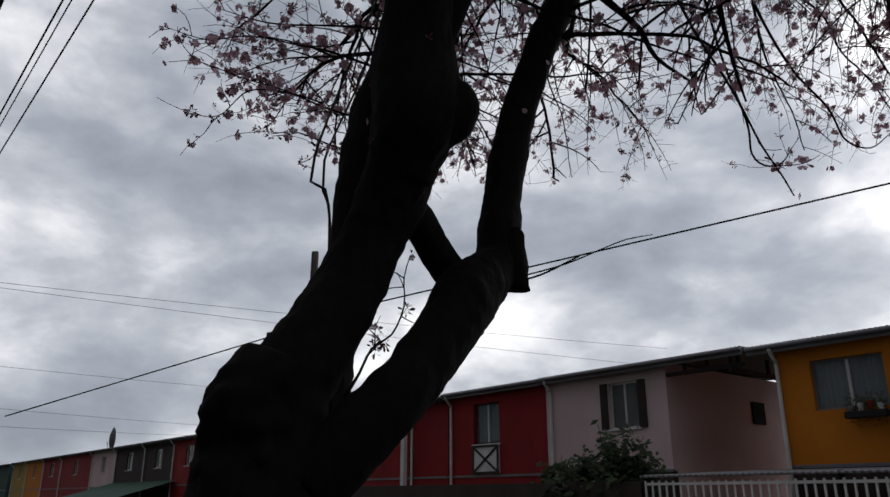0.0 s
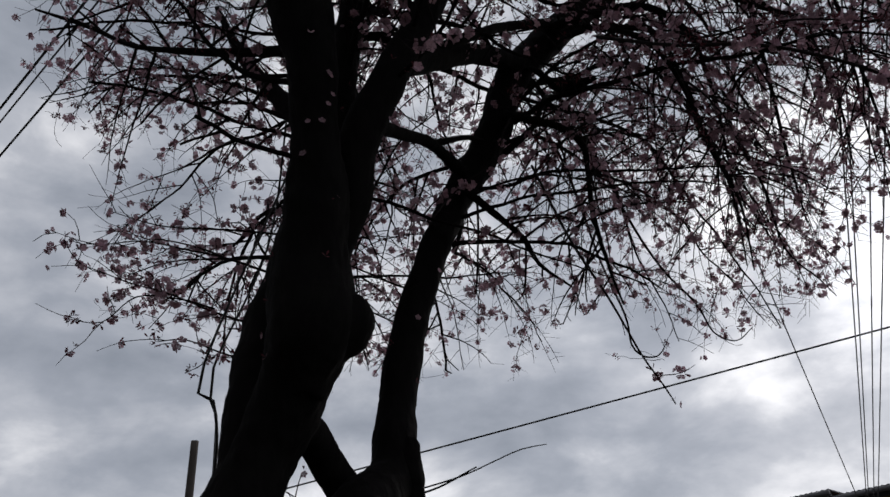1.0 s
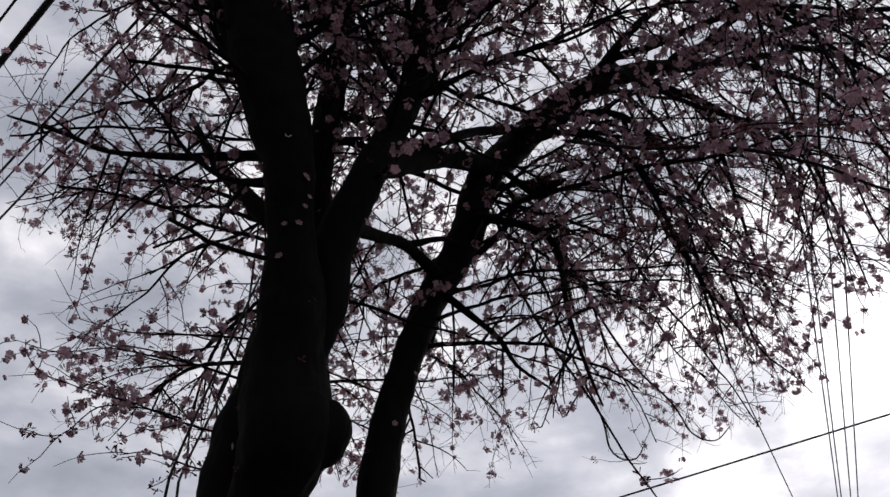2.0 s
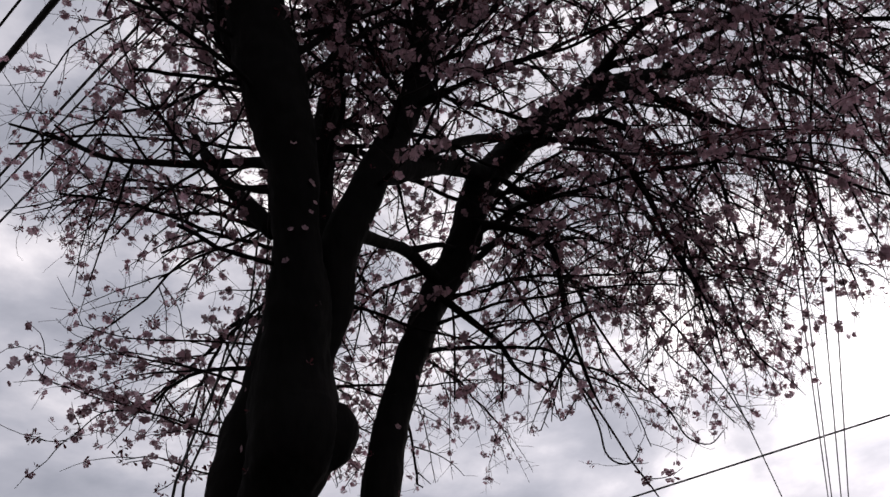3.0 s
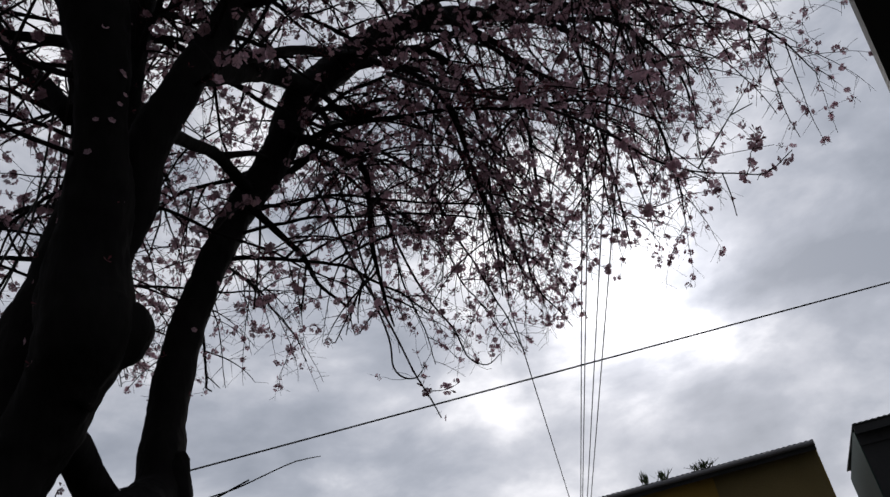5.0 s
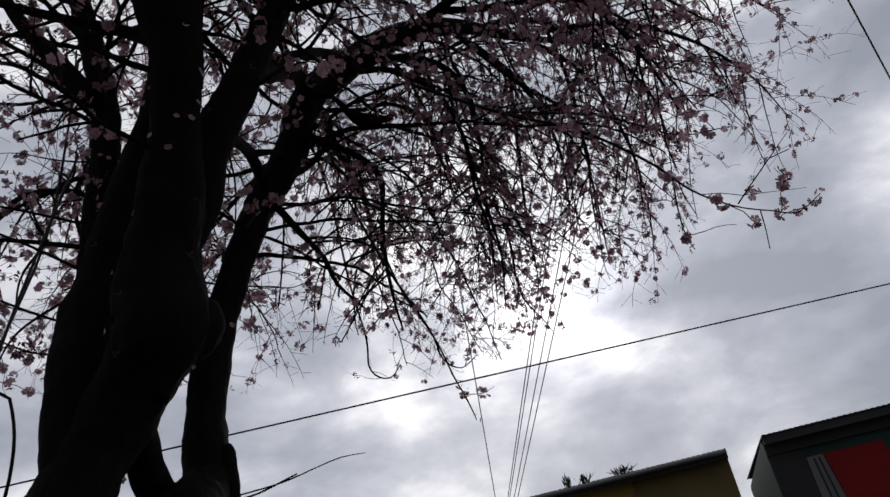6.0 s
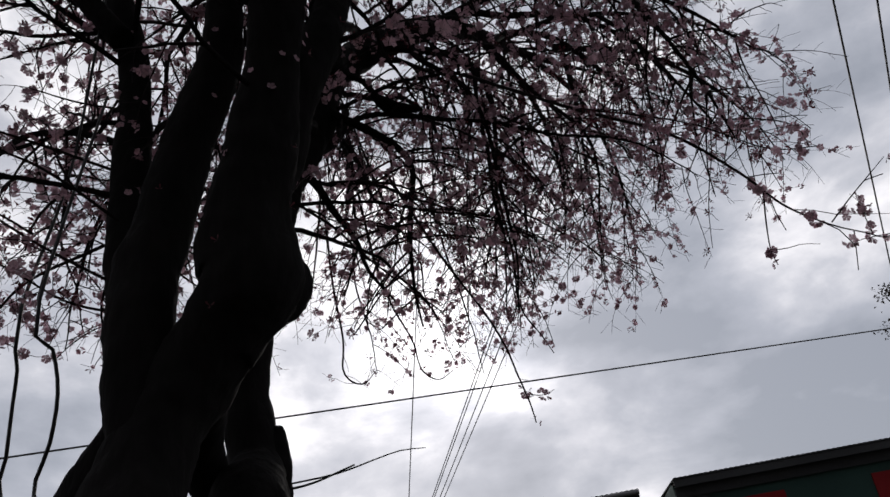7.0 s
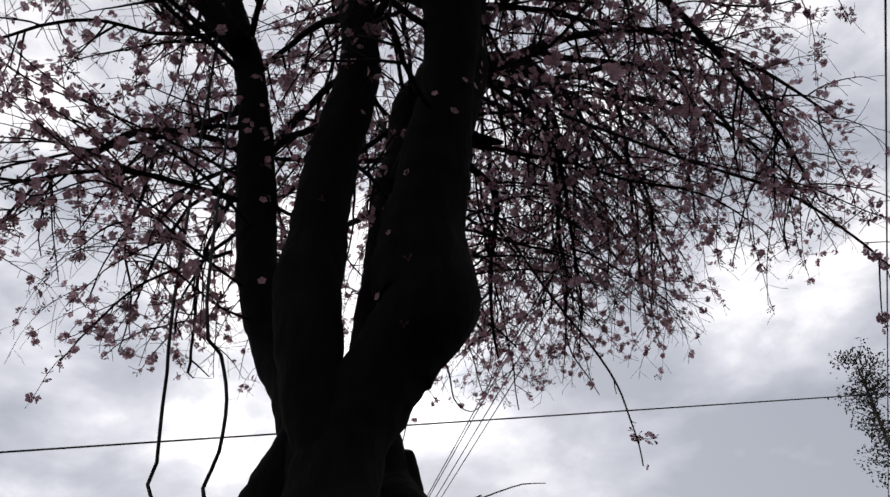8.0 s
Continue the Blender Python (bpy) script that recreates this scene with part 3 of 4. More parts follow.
# the great boughs that arch out from the long stem and let their twigs hang
ARCH_PLAN = [
    [(4.2, 1.41, 6.72, 0.05), (3.89, 1.31, 6.49, 0.04), (4.05, 1.15, 6.46, 0.034), (4.31, 0.99, 6.4, 0.03), (4.62, 0.78, 6.26, 0.026), (4.95, 0.64, 6.08, 0.02), (5.23, 0.57, 5.73, 0.015), (5.37, 0.61, 5.34, 0.009), (5.47, 0.69, 4.98, 0.005)],
    [(3.84, 1.92, 6.3, 0.055), (3.55, 1.85, 5.99, 0.04), (3.59, 1.58, 5.92, 0.034), (3.67, 1.34, 5.86, 0.03), (3.8, 1.19, 5.79, 0.026), (4.02, 1.11, 5.66, 0.022), (4.2, 1.13, 5.44, 0.017), (4.35, 1.18, 5.17, 0.012), (4.51, 1.27, 4.82, 0.007), (4.62, 1.35, 4.42, 0.004)],
    [(4.94, 0.9, 7.13, 0.04), (4.38, 0.79, 6.65, 0.03), (4.63, 0.41, 6.73, 0.028), (5, 0.05, 6.65, 0.024), (5.31, -0.25, 6.46, 0.019), (5.65, -0.44, 6.19, 0.013), (5.92, -0.46, 5.82, 0.007)],
    [(4.42, 1.26, 6.88, 0.045), (3.94, 1.16, 6.56, 0.034), (4.11, 0.87, 6.61, 0.03), (4.19, 0.51, 6.59, 0.026), (4.37, 0.11, 6.58, 0.021), (4.64, -0.28, 6.45, 0.015), (4.97, -0.59, 6.21, 0.008)],
    [(3.28, 2.29, 5.27, 0.042), (3.19, 2.14, 5.08, 0.032), (3.23, 1.94, 4.93, 0.027), (3.28, 1.8, 4.8, 0.024), (3.35, 1.74, 4.67, 0.02), (3.41, 1.78, 4.48, 0.016), (3.49, 1.84, 4.24, 0.016), (3.62, 1.87, 3.92, 0.01), (3.68, 1.86, 3.71, 0.006)],
    [(2.95, 2.42, 4.53, 0.035), (2.8, 2.26, 4.34, 0.026), (2.96, 2.19, 4.21, 0.02), (3.08, 2.1, 4.05, 0.016), (3.15, 2.06, 3.88, 0.011), (3.3, 1.95, 3.73, 0.006)],
    [(1.42, 1.98, 4.3, 0.045), (1.46, 2.29, 4.59, 0.03), (1.32, 2.59, 4.71, 0.024), (1.19, 2.85, 4.83, 0.019), (1.05, 3.17, 5.02, 0.014), (0.9, 3.43, 5.26, 0.014), (0.68, 3.79, 5.54, 0.007)],
    [(3.8, 1.19, 5.79, 0.018), (3.88, 1.23, 5.47, 0.016), (3.99, 1.22, 5.19, 0.015), (4.14, 1.25, 4.83, 0.013), (4.25, 1.23, 4.57, 0.01), (4.36, 1.28, 4.28, 0.007), (4.42, 1.33, 4.02, 0.004)],
    [(4.19, 0.51, 6.59, 0.024), (4.1, 0.1, 6.35, 0.02), (4.05, -0.15, 5.85, 0.015), (3.98, -0.32, 5.25, 0.01), (3.88, -0.42, 4.75, 0.005)],
    [(2.22, 1.66, 5.95, 0.05), (2.5, 1.1, 6.05, 0.034), (2.8, 0.5, 5.8, 0.026), (3.05, 0.1, 5.3, 0.018), (3.18, -0.12, 4.75, 0.011), (3.22, -0.2, 4.3, 0.005)],
    [(4.07, 1.53, 6.6, 0.05), (3.75, 0.8, 6.5, 0.032), (3.5, 0.2, 6.15, 0.024), (3.35, -0.25, 5.55, 0.015), (3.25, -0.55, 4.95, 0.006)],
    [(4.8, 0.4, 6.75, 0.03), (4.95, -0.3, 6.65, 0.024), (5.1, -0.85, 6.3, 0.017), (5.2, -1.2, 5.8, 0.009), (5.25, -1.35, 5.3, 0.004)],
    [(4.9, 0.9, 7.1, 0.035), (5.0, 0.1, 7.3, 0.026), (5.05, -0.7, 7.1, 0.018), (5.0, -1.3, 6.6, 0.01), (4.95, -1.6, 6.1, 0.005)],
    [(4.7, 0.35, 6.7, 0.02), (5.0, 0.3, 6.2, 0.017), (5.2, 0.35, 5.6, 0.013), (5.3, 0.4, 5.0, 0.009), (5.35, 0.45, 4.5, 0.004)],
    [(4.62, 0.78, 6.26, 0.02), (4.9, 0.9, 5.7, 0.016), (5.05, 1.0, 5.1, 0.011), (5.1, 1.05, 4.5, 0.005)],
    [(5.38, 0.56, 7.27, 0.034), (5.8, 0.1, 6.9, 0.024), (6.1, -0.1, 6.2, 0.017), (6.2, -0.1, 5.5, 0.01), (6.2, 0.0, 4.9, 0.004)],
    [(3.59, 1.58, 5.92, 0.022), (3.42, 1.59, 5.68, 0.02), (3.6, 1.3, 5.48, 0.018), (3.76, 1.2, 5.2, 0.016), (3.92, 1.19, 4.84, 0.013), (4.06, 1.18, 4.56, 0.011), (4.18, 1.18, 4.29, 0.008), (4.3, 1.26, 3.91, 0.004)],
    [(4.05, 1.15, 6.46, 0.022), (3.99, 1.02, 6.18, 0.02), (4.34, 0.73, 5.9, 0.018), (4.54, 0.4, 5.56, 0.014), (4.68, 0.35, 5.22, 0.011), (4.77, 0.42, 4.91, 0.008), (4.88, 0.48, 4.52, 0.004)],
    [(4.95, 0.64, 6.08, 0.014), (4.61, 1.16, 5.42, 0.012), (4.83, 1.18, 4.73, 0.01), (4.95, 1.21, 4.3, 0.007), (5.04, 1.09, 4.04, 0.005), (5.06, 1.03, 3.89, 0.003)],
]
for nodes in ARCH_PLAN:
    p, r = smooth_line(nodes, 0.06)
    line = [(Vector(q), k) for q, k in zip(p, r)]
    v, f = tube_arrays(p, r, 10, 0.1)
    mesh_from("bough", v, f, BARK, tree)
    twigs_on(line[4:], 0.115, 1.25, 0.009, 1.7, 2.3, 1, 0.05)
    fuzz(line[len(line) // 2:], 2.5)


def spray(nodes, tufts, side=0.16, per=0.14):
    """A single well-seen branch through nodes, with short side twigs and tufts of blossom."""
    p, r = smooth_line(nodes, 0.04)
    line = [(Vector(q), k * 0.72) for q, k in zip(p, r)]
    v, f = tube_arrays([q for q, _ in line], [k for _, k in line], 7, 0.06)
    mesh_from("branch", v, f, TWIG, tree)
    acc = 0.0
    for (a, _), (b, _) in zip(line[3:-1], line[4:]):
        acc += (b - a).length
        if acc > per:
            acc -= per * rng.uniform(0.7, 1.3)
            d = (b - a).normalized() + Vector([rng.gauss(0, 0.8) for _ in range(3)])
            sub, q = [(a.copy(), 0.0028)], a.copy()
            for i in range(rng.randint(2, 5)):
                d = (d.normalized() + Vector([rng.gauss(0, 0.22) for _ in range(3)])).normalized()
                q = q + d * side * 0.3
                sub.append((q.copy(), 0.0024 - 0.0003 * i))
            add_tube(sub, 4)
            fuzz(sub[1:], tufts * 0.8)
    fuzz(line[len(line) // 3:], tufts)
    for _ in range(2):
        o = Vector([rng.gauss(0, 1) for _ in range(3)]).normalized()
        spots.append((line[-1][0] + o * 0.015, o, 0.017))


# the low branches that hang clear of the crown
spray([(2.95, 1.3, 5.0, 0.016), (2.6, 0.8, 4.3, 0.013), (2.42, 0.42, 3.88, 0.011), (2.47, 0.16, 3.62, 0.009), (2.49, 0.02, 3.41, 0.007), (2.47, -0.12, 3.26, 0.005), (2.5, -0.26, 3.2, 0.004), (2.55, -0.37, 3.18, 0.0035), (2.56, -0.49, 3.24, 0.003)], 6, 0.3, 0.13)
spray([(2.48, 0.08, 3.5, 0.006), (2.55, 0.1, 3.36, 0.005), (2.62, 0.1, 3.26, 0.004), (2.66, 0.08, 3.2, 0.003)], 4)
spray([(2.48, -0.14, 3.27, 0.005), (2.46, -0.25, 3.36, 0.004), (2.42, -0.36, 3.44, 0.003), (2.39, -0.43, 3.49, 0.002)], 5)
spray([(2.6, 0.8, 4.3, 0.008), (2.5, 0.3, 3.98, 0.006), (2.45, 0.0, 3.7, 0.004), (2.4, -0.2, 3.62, 0.003)], 8, 0.2)
spray([(4.3, 2.7, 6.3, 0.02), (4.76, 2.71, 5.83, 0.017), (5.23, 2.79, 5.03, 0.014), (5.52, 2.81, 4.58, 0.013), (5.63, 2.86, 4.34, 0.012), (5.69, 2.8, 4.23, 0.011), (5.76, 2.7, 4.22, 0.009), (5.78, 2.6, 4.32, 0.006)], 3, 0.3, 0.2)
spray([(4.7, 2.4, 5.9, 0.02), (5.12, 2.39, 5.24, 0.016), (5.42, 2.33, 4.81, 0.014), (5.65, 2.21, 4.5, 0.012), (5.8, 2.18, 4.26, 0.01), (5.9, 2.05, 4.17, 0.008), (5.93, 1.9, 4.25, 0.005)], 3, 0.3, 0.2)
spray([(2.9, 1.85, 4.35, 0.011), (2.78, 1.62, 3.7, 0.01), (2.72, 1.45, 3.3, 0.008), (2.71, 1.38, 3.1, 0.007), (2.75, 1.35, 2.96, 0.006), (2.82, 1.32, 2.84, 0.005), (2.88, 1.31, 2.76, 0.004)], 4, 0.12)
for nodes in (
    [(2.1, 2.92, 3.75, 0.012), (1.72, 3.06, 3.83, 0.009), (1.56, 3.19, 3.88, 0.007), (1.38, 3.35, 3.94, 0.005), (1.2, 3.5, 3.92, 0.004), (1.02, 3.68, 4.02, 0.002)],
    [(2.1, 2.93, 3.45, 0.011), (1.78, 3.1, 3.52, 0.008), (1.54, 3.27, 3.64, 0.006), (1.37, 3.39, 3.7, 0.005), (1.18, 3.53, 3.79, 0.003), (1.06, 3.65, 3.8, 0.002)],
    [(2.05, 2.9, 3.3, 0.01), (1.79, 2.99, 3.26, 0.007), (1.58, 3.12, 3.34, 0.005), (1.48, 3.22, 3.34, 0.003)],
    [(1.7, 3.1, 3.54, 0.008), (1.55, 3.18, 3.58, 0.006), (1.38, 3.31, 3.59, 0.005), (1.3, 3.48, 3.49, 0.004), (1.17, 3.61, 3.52, 0.002)],
    [(2.14, 2.98, 4.1, 0.012), (1.9, 3.3, 4.2, 0.009), (1.6, 3.6, 4.25, 0.006), (1.35, 3.8, 4.35, 0.003)],
    [(2.1, 3.05, 3.7, 0.012), (2.15, 3.45, 3.62, 0.009), (2.3, 3.75, 3.5, 0.006), (2.35, 3.9, 3.36, 0.003)],
):
    spray(nodes, 8, 0.22, 0.09)
spray([(1.555, 2.534, 1.969, 0.012), (1.624, 2.547, 2.065, 0.009), (1.688, 2.556, 2.176, 0.008), (1.781, 2.550, 2.246, 0.006), (1.840, 2.547, 2.376, 0.005), (1.854, 2.570, 2.509, 0.004), (1.891, 2.580, 2.618, 0.003)], 5, 0.13, 0.08)
mesh_from("twig_mass", twig_v, twig_f, TWIG, tree)["kind"] = "stuff"


def flowers(name, items, mat, petals=5, cup=0.4, width=0.56):
    """Open blossoms of a few petals each, as one mesh."""
    base, faces = [(0, 0, 0)], []
    for k in range(petals):
        a = 2 * math.pi * k / petals
        for da, rr, zz in ((-width, 0.8, cup * 0.75), (0.0, 1.0, cup), (width, 0.8, cup * 0.75)):
            base.append((math.cos(a + da) * rr, math.sin(a + da) * rr, zz))
        i = 1 + 3 * k
        faces.append((0, i, i + 1, i + 2))
    base = np.array(base)
    n = len(items)
    g = np.random.default_rng(5)
    z = np.array([tuple(o) for _, o, _ in items])
    x = np.cross(z, g.normal(size=(n, 3)))
    x /= np.linalg.norm(x, axis=1)[:, None]
    y = np.cross(z, x)
    c = np.array([tuple(p) for p, _, _ in items])
    s = np.array([q for _, _, q in items])
    v = (base[None, :, 0, None] * x[:, None] + base[None, :, 1, None] * y[:, None] + base[None, :, 2, None] * z[:, None]) * s[:, None, None] + c[:, None]
    f = (np.array(faces)[None] + (np.arange(n) * len(base))[:, None, None]).reshape(-1, 4)
    ob = mesh_from(name, v.reshape(-1, 3).tolist(), f.tolist(), mat, tree, smooth=False)
    ob["kind"] = "stuff"
    return ob


# single petals and small tufts on the stems' bark
for key, lo, hi, count in (("trunk", 2.9, 5.2, 26), ("stem", 3.0, 5.0, 10), ("stem.mid", 3.4, 5.2, 12), ("stem.left", 3.4, 5.2, 10), ("stem.right", 3.5, 5.2, 12)):
    for _ in range(count):
        z = rng.uniform(lo, hi)
        a = radians(rng.uniform(130, 300))
        o = Vector((math.cos(a), math.sin(a), 0.1)).normalized()
        rr = 0.19 if key == "trunk" and z < 3.4 else 0.135
        spots.append((on_stem(key, z) + o * rr, o, rng.uniform(0.012, 0.02)))
rng.shuffle(spots)
red_ones, pale_ones = [], []
for sp in spots:      # young leaves come in patches
    (red_ones if noise.noise(sp[0] * 2.2) + rng.gauss(0, 0.22) > 0.19 else pale_ones).append(sp)
flowers("blossom_mass", pale_ones, PETAL)
flowers("young_leaf_mass", red_ones, LEAF_RED, petals=3, cup=0.9, width=0.3)


# ---- houses ----
WX = 17.0


def opening_wall(y0, y1, z0, z1, holes, x0=WX, th=0.18):
    """A front wall with openings cut through it; holes: (ya, yb, za, zb)."""
    bm = bmesh.new()
    ys = sorted({y0, y1, *[h[0] for h in holes], *[h[1] for h in holes]})
    for a, b in zip(ys[:-1], ys[1:]):
        cuts = sorted((h[2], h[3]) for h in holes if h[0] <= a and h[1] >= b)
        z = z0
        for lo, hi in cuts:
            if lo > z:
                box(bm, x0, x0 + th, a, b, z, lo)
            z = hi
        if z < z1:
            box(bm, x0, x0 + th, a, b, z, z1)
    bmesh.ops.remove_doubles(bm, verts=bm.verts, dist=0.0005)
    return bm


def window(house, ya, yb, za, zb, shutters=None, curtain=True, mullions=1, frame_mat=None, sill=True):
    fm = frame_mat or WHITE
    w = part("window", boxm(WX + 0.1, WX + 0.16, ya, yb, zb - 0.05, zb), fm, house)
    for a, b, c, d in ((ya, ya + 0.05, za, zb - 0.05), (yb - 0.05, yb, za, zb - 0.05), (ya + 0.05, yb - 0.05, za, za + 0.05)):
        part("frame", boxm(WX + 0.1, WX + 0.16, a, b, c, d), fm, w)
    for k in range(mullions):
        m = ya + (yb - ya) * (k + 1) / (mullions + 1)
        part("mullion", boxm(WX + 0.098, WX + 0.162, m - 0.03, m + 0.03, za + 0.05, zb - 0.05), WHITE, w)
    step = (yb - ya) / (mullions + 1)
    for k in range(mullions + 1):
        g = part("pane", boxm(WX + 0.12, WX + 0.128, ya + k * step + 0.03, ya + (k + 1) * step - 0.03, za + 0.05, zb - 0.05), GLASS, w)
        g.visible_shadow = False
    if sill:
        part("sill", boxm(WX - 0.06, WX + 0.1, ya - 0.06, yb + 0.06, za - 0.05, za - 0.003, bevel=0.008), WHITE, w)
    if curtain:
        bm = bmesh.new()
        n = 40
        cols = [[bm.verts.new((WX + 0.25 + 0.025 * math.sin(i * 1.9) + 0.01 * math.sin(i * 0.7), ya + (yb - ya) * i / n, z)) for z in (za, zb)] for i in range(n + 1)]
        for i in range(n):
            bm.faces.new((cols[i][0], cols[i + 1][0], cols[i + 1][1], cols[i][1]))
        part("curtain", bm, CURTAIN, w, "pale hanging curtain")
    else:
        part("backing", boxm(WX + 0.3, WX + 0.32, ya - 0.1, yb + 0.1, za - 0.1, zb + 0.1), DARKROOM, w, "dark room behind the glass")
    if shutters:
        for a, b in ((ya - shutters, ya - 0.02), (yb + 0.02, yb + shutters)):
            s = part("shutter", boxm(WX - 0.045, WX - 0.004, a, b, za, zb, bevel=0.006), DARKWOOD_AND_SHADE, w, "dark louvred shutter")
            k = int((zb - za) / 0.09)
            for i in range(1, k):
                z = za + (zb - za) * i / k
                part("louvre", boxm(WX - 0.06, WX - 0.045, a + 0.04, b - 0.04, z - 0.025, z + 0.015), DARKWOOD_AND_SHADE, s)
    return w


def corrugated(x0, x1, y0, y1, za, zb, pitch=0.11, amp=0.007, th=0.03):
    """A ribbed sheet that rises from za at x0 to zb at x1."""
    bm = bmesh.new()
    n = max(4, int((y1 - y0) / pitch * 4))
    rows = []
    for i in range(n + 1):
        y = y0 + (y1 - y0) * i / n
        dz = amp * math.sin(2 * math.pi * (y - y0) / pitch)
        rows.append([bm.verts.new((x0, y, za + dz)), bm.verts.new((x1, y, zb + dz)), bm.verts.new((x1, y, zb + dz - th)), bm.verts.new((x0, y, za + dz - th))])
    for a, b in zip(rows[:-1], rows[1:]):
        for k in range(4):
            bm.faces.new((a[k], a[(k + 1) % 4], b[(k + 1) % 4], b[k]))
    bm.faces.new(rows[0])
    bm.faces.new(rows[-1][::-1])
    bmesh.ops.recalc_face_normals(bm, faces=bm.faces)
    return bm


def house(label, y0, y1, mat, windows=(), eave=4.92, roof_y=None, roof_mat=None, gutter=True, pipes=(), door=None, depth=6.5, lower=None):
    h = thing("row_house", label, "house", (0, 0, 0), group="houses of the terrace")
    holes = [w["at"] for w in windows]
    part("front_wall", opening_wall(y0, y1, 2.25, eave, holes), mat, h)
    # lower, where given, puts the yard's shade into the wall colour
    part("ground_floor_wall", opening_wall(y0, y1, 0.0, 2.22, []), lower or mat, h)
    part("string_course", boxm(WX - 0.03, WX + 0.1, y0, y1, 2.2, 2.27), ZINC, h)
    for ya, yb in ((y0, y0 + 0.15), (y1 - 0.15, y1)):
        part("side_wall", boxm(WX + 0.18, WX + depth, ya, yb, 0, eave + 0.05), mat, h)
    part("back_wall", boxm(WX + depth, WX + depth + 0.18, y0, y1, 0, eave), mat, h)
    r0, r1 = roof_y or (y0, y1)
    part("roof", corrugated(WX - 0.32, WX + depth + 0.3, r0, r1, eave + 0.1, eave + 0.32), roof_mat or ZINC, h)
    part("fascia", boxm(WX - 0.3, WX - 0.26, r0, r1, eave - 0.1, eave + 0.06), roof_mat or ZINC, h)
    part("soffit", boxm(WX - 0.26, WX - 0.002, r0, r1, eave - 0.02, eave), DARKWOOD_AND_SHADE, h)
    if gutter:
        nodes = [(WX - 0.36, r0, eave + 0.03, 0.05), (WX - 0.36, (r0 + r1) / 2, eave + 0.025, 0.05), (WX - 0.36, r1, eave + 0.03, 0.05)]
        tube("gutter", nodes, 10, ZINC, h, step=0.5)
    for y in pipes:
        tube("downpipe", [(WX - 0.34, y, eave, 0.045), (WX - 0.28, y, eave - 0.12, 0.045), (WX - 0.1, y, eave - 0.3, 0.045), (WX - 0.08, y, eave - 0.42, 0.045), (WX - 0.08, y, 2.3, 0.045), (WX - 0.08, y, 0.2, 0.045)], 10, WHITE, h, step=0.15, label="white downpipe")
    for w in windows:
        ya, yb, za, zb = w["at"]
        window(h, ya, yb, za, zb, w.get("shutters"), w.get("curtain", True), w.get("mullions", 1), w.get("frame"), w.get("sill", True))
    return h


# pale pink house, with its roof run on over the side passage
# the dark ground floor colour holds the front yard's shade
pink = house("pale pink rendered terrace house with dark shutters", 11.8, 16.1, PINK, [dict(at=(12.72, 13.72, 3.36, 4.62), shutters=0.27, curtain=False, mullions=1)], roof_y=(9.42, 16.08), pipes=(15.85,), lower=DARKWOOD_AND_SHADE)
part("gable_beam", boxm(WX + 0.02, WX + 6.4, 9.9, 9.98, 4.5, 4.62), DARKWOOD_AND_SHADE, pink)
for k in range(5):
    part("strut", boxm(WX + 0.4 + k * 1.4, WX + 0.47 + k * 1.4, 9.9, 9.98, 4.62, 4.98), DARKWOOD_AND_SHADE, pink)
part("tie_beam", boxm(WX + 0.02, WX + 0.12, 9.6, 11.8, 4.6, 4.7), DARKWOOD_AND_SHADE, pink)
for k in range(3):
    part("strut", boxm(WX + 0.03, WX + 0.1, 9.9 + k * 0.65, 9.97 + k * 0.65, 4.7, 4.94), DARKWOOD_AND_SHADE, pink)
part("small_window", boxm(21.1, 21.75, 11.74, 11.8, 3.62, 4.25), DARKROOM, pink, "small dark side window")
# red house with a glazed door and a cross-braced balcony panel
red = house("dark red terrace house with glazed upper door", 16.12, 20.75, RED, [dict(at=(18.2, 19.45, 3.24, 4.55), curtain=True, mullions=1, frame=DARKWOOD_AND_SHADE)], eave=4.9, pipes=(20.55,))
panel = part("balcony_panel", boxm(WX - 0.06, WX - 0.004, 18.2, 19.45, 2.3, 3.2), WHITE, red, "white panel with dark crossed braces")
for ya, yb, za, zb in ((18.2, 18.27, 2.3, 3.2), (19.38, 19.45, 2.3, 3.2), (18.27, 19.38, 2.3, 2.37), (18.27, 19.38, 3.13, 3.2)):
    part("rail", boxm(WX - 0.09, WX - 0.06, ya, yb, za, zb), DARKWOOD_AND_SHADE, panel)
for sgn in (-1, 1):
    bm = bmesh.new()
    bmesh.ops.create_cube(bm, size=1, matrix=Matrix.Translation((WX - 0.078, 18.825, 2.75)) @ Matrix.Rotation(sgn * math.atan2(0.76, 1.11), 4, "X") @ Matrix.Diagonal((0.03, 1.345, 0.06, 1)))
    part("brace", bm, DARKWOOD_AND_SHADE, panel)
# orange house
# ground floor coloured dark in place of the shade under the canopy
orange = house("bright orange terrace house with wide curtained window", 4.95, 8.8, ORANGE, [dict(at=(6.45, 8.0, 3.4, 4.5), curtain=True, mullions=1, frame=ZINC, sill=False)], eave=4.86, roof_y=(4.9, 9.3), pipes=(8.72,), lower=DARKWOOD_AND_SHADE)
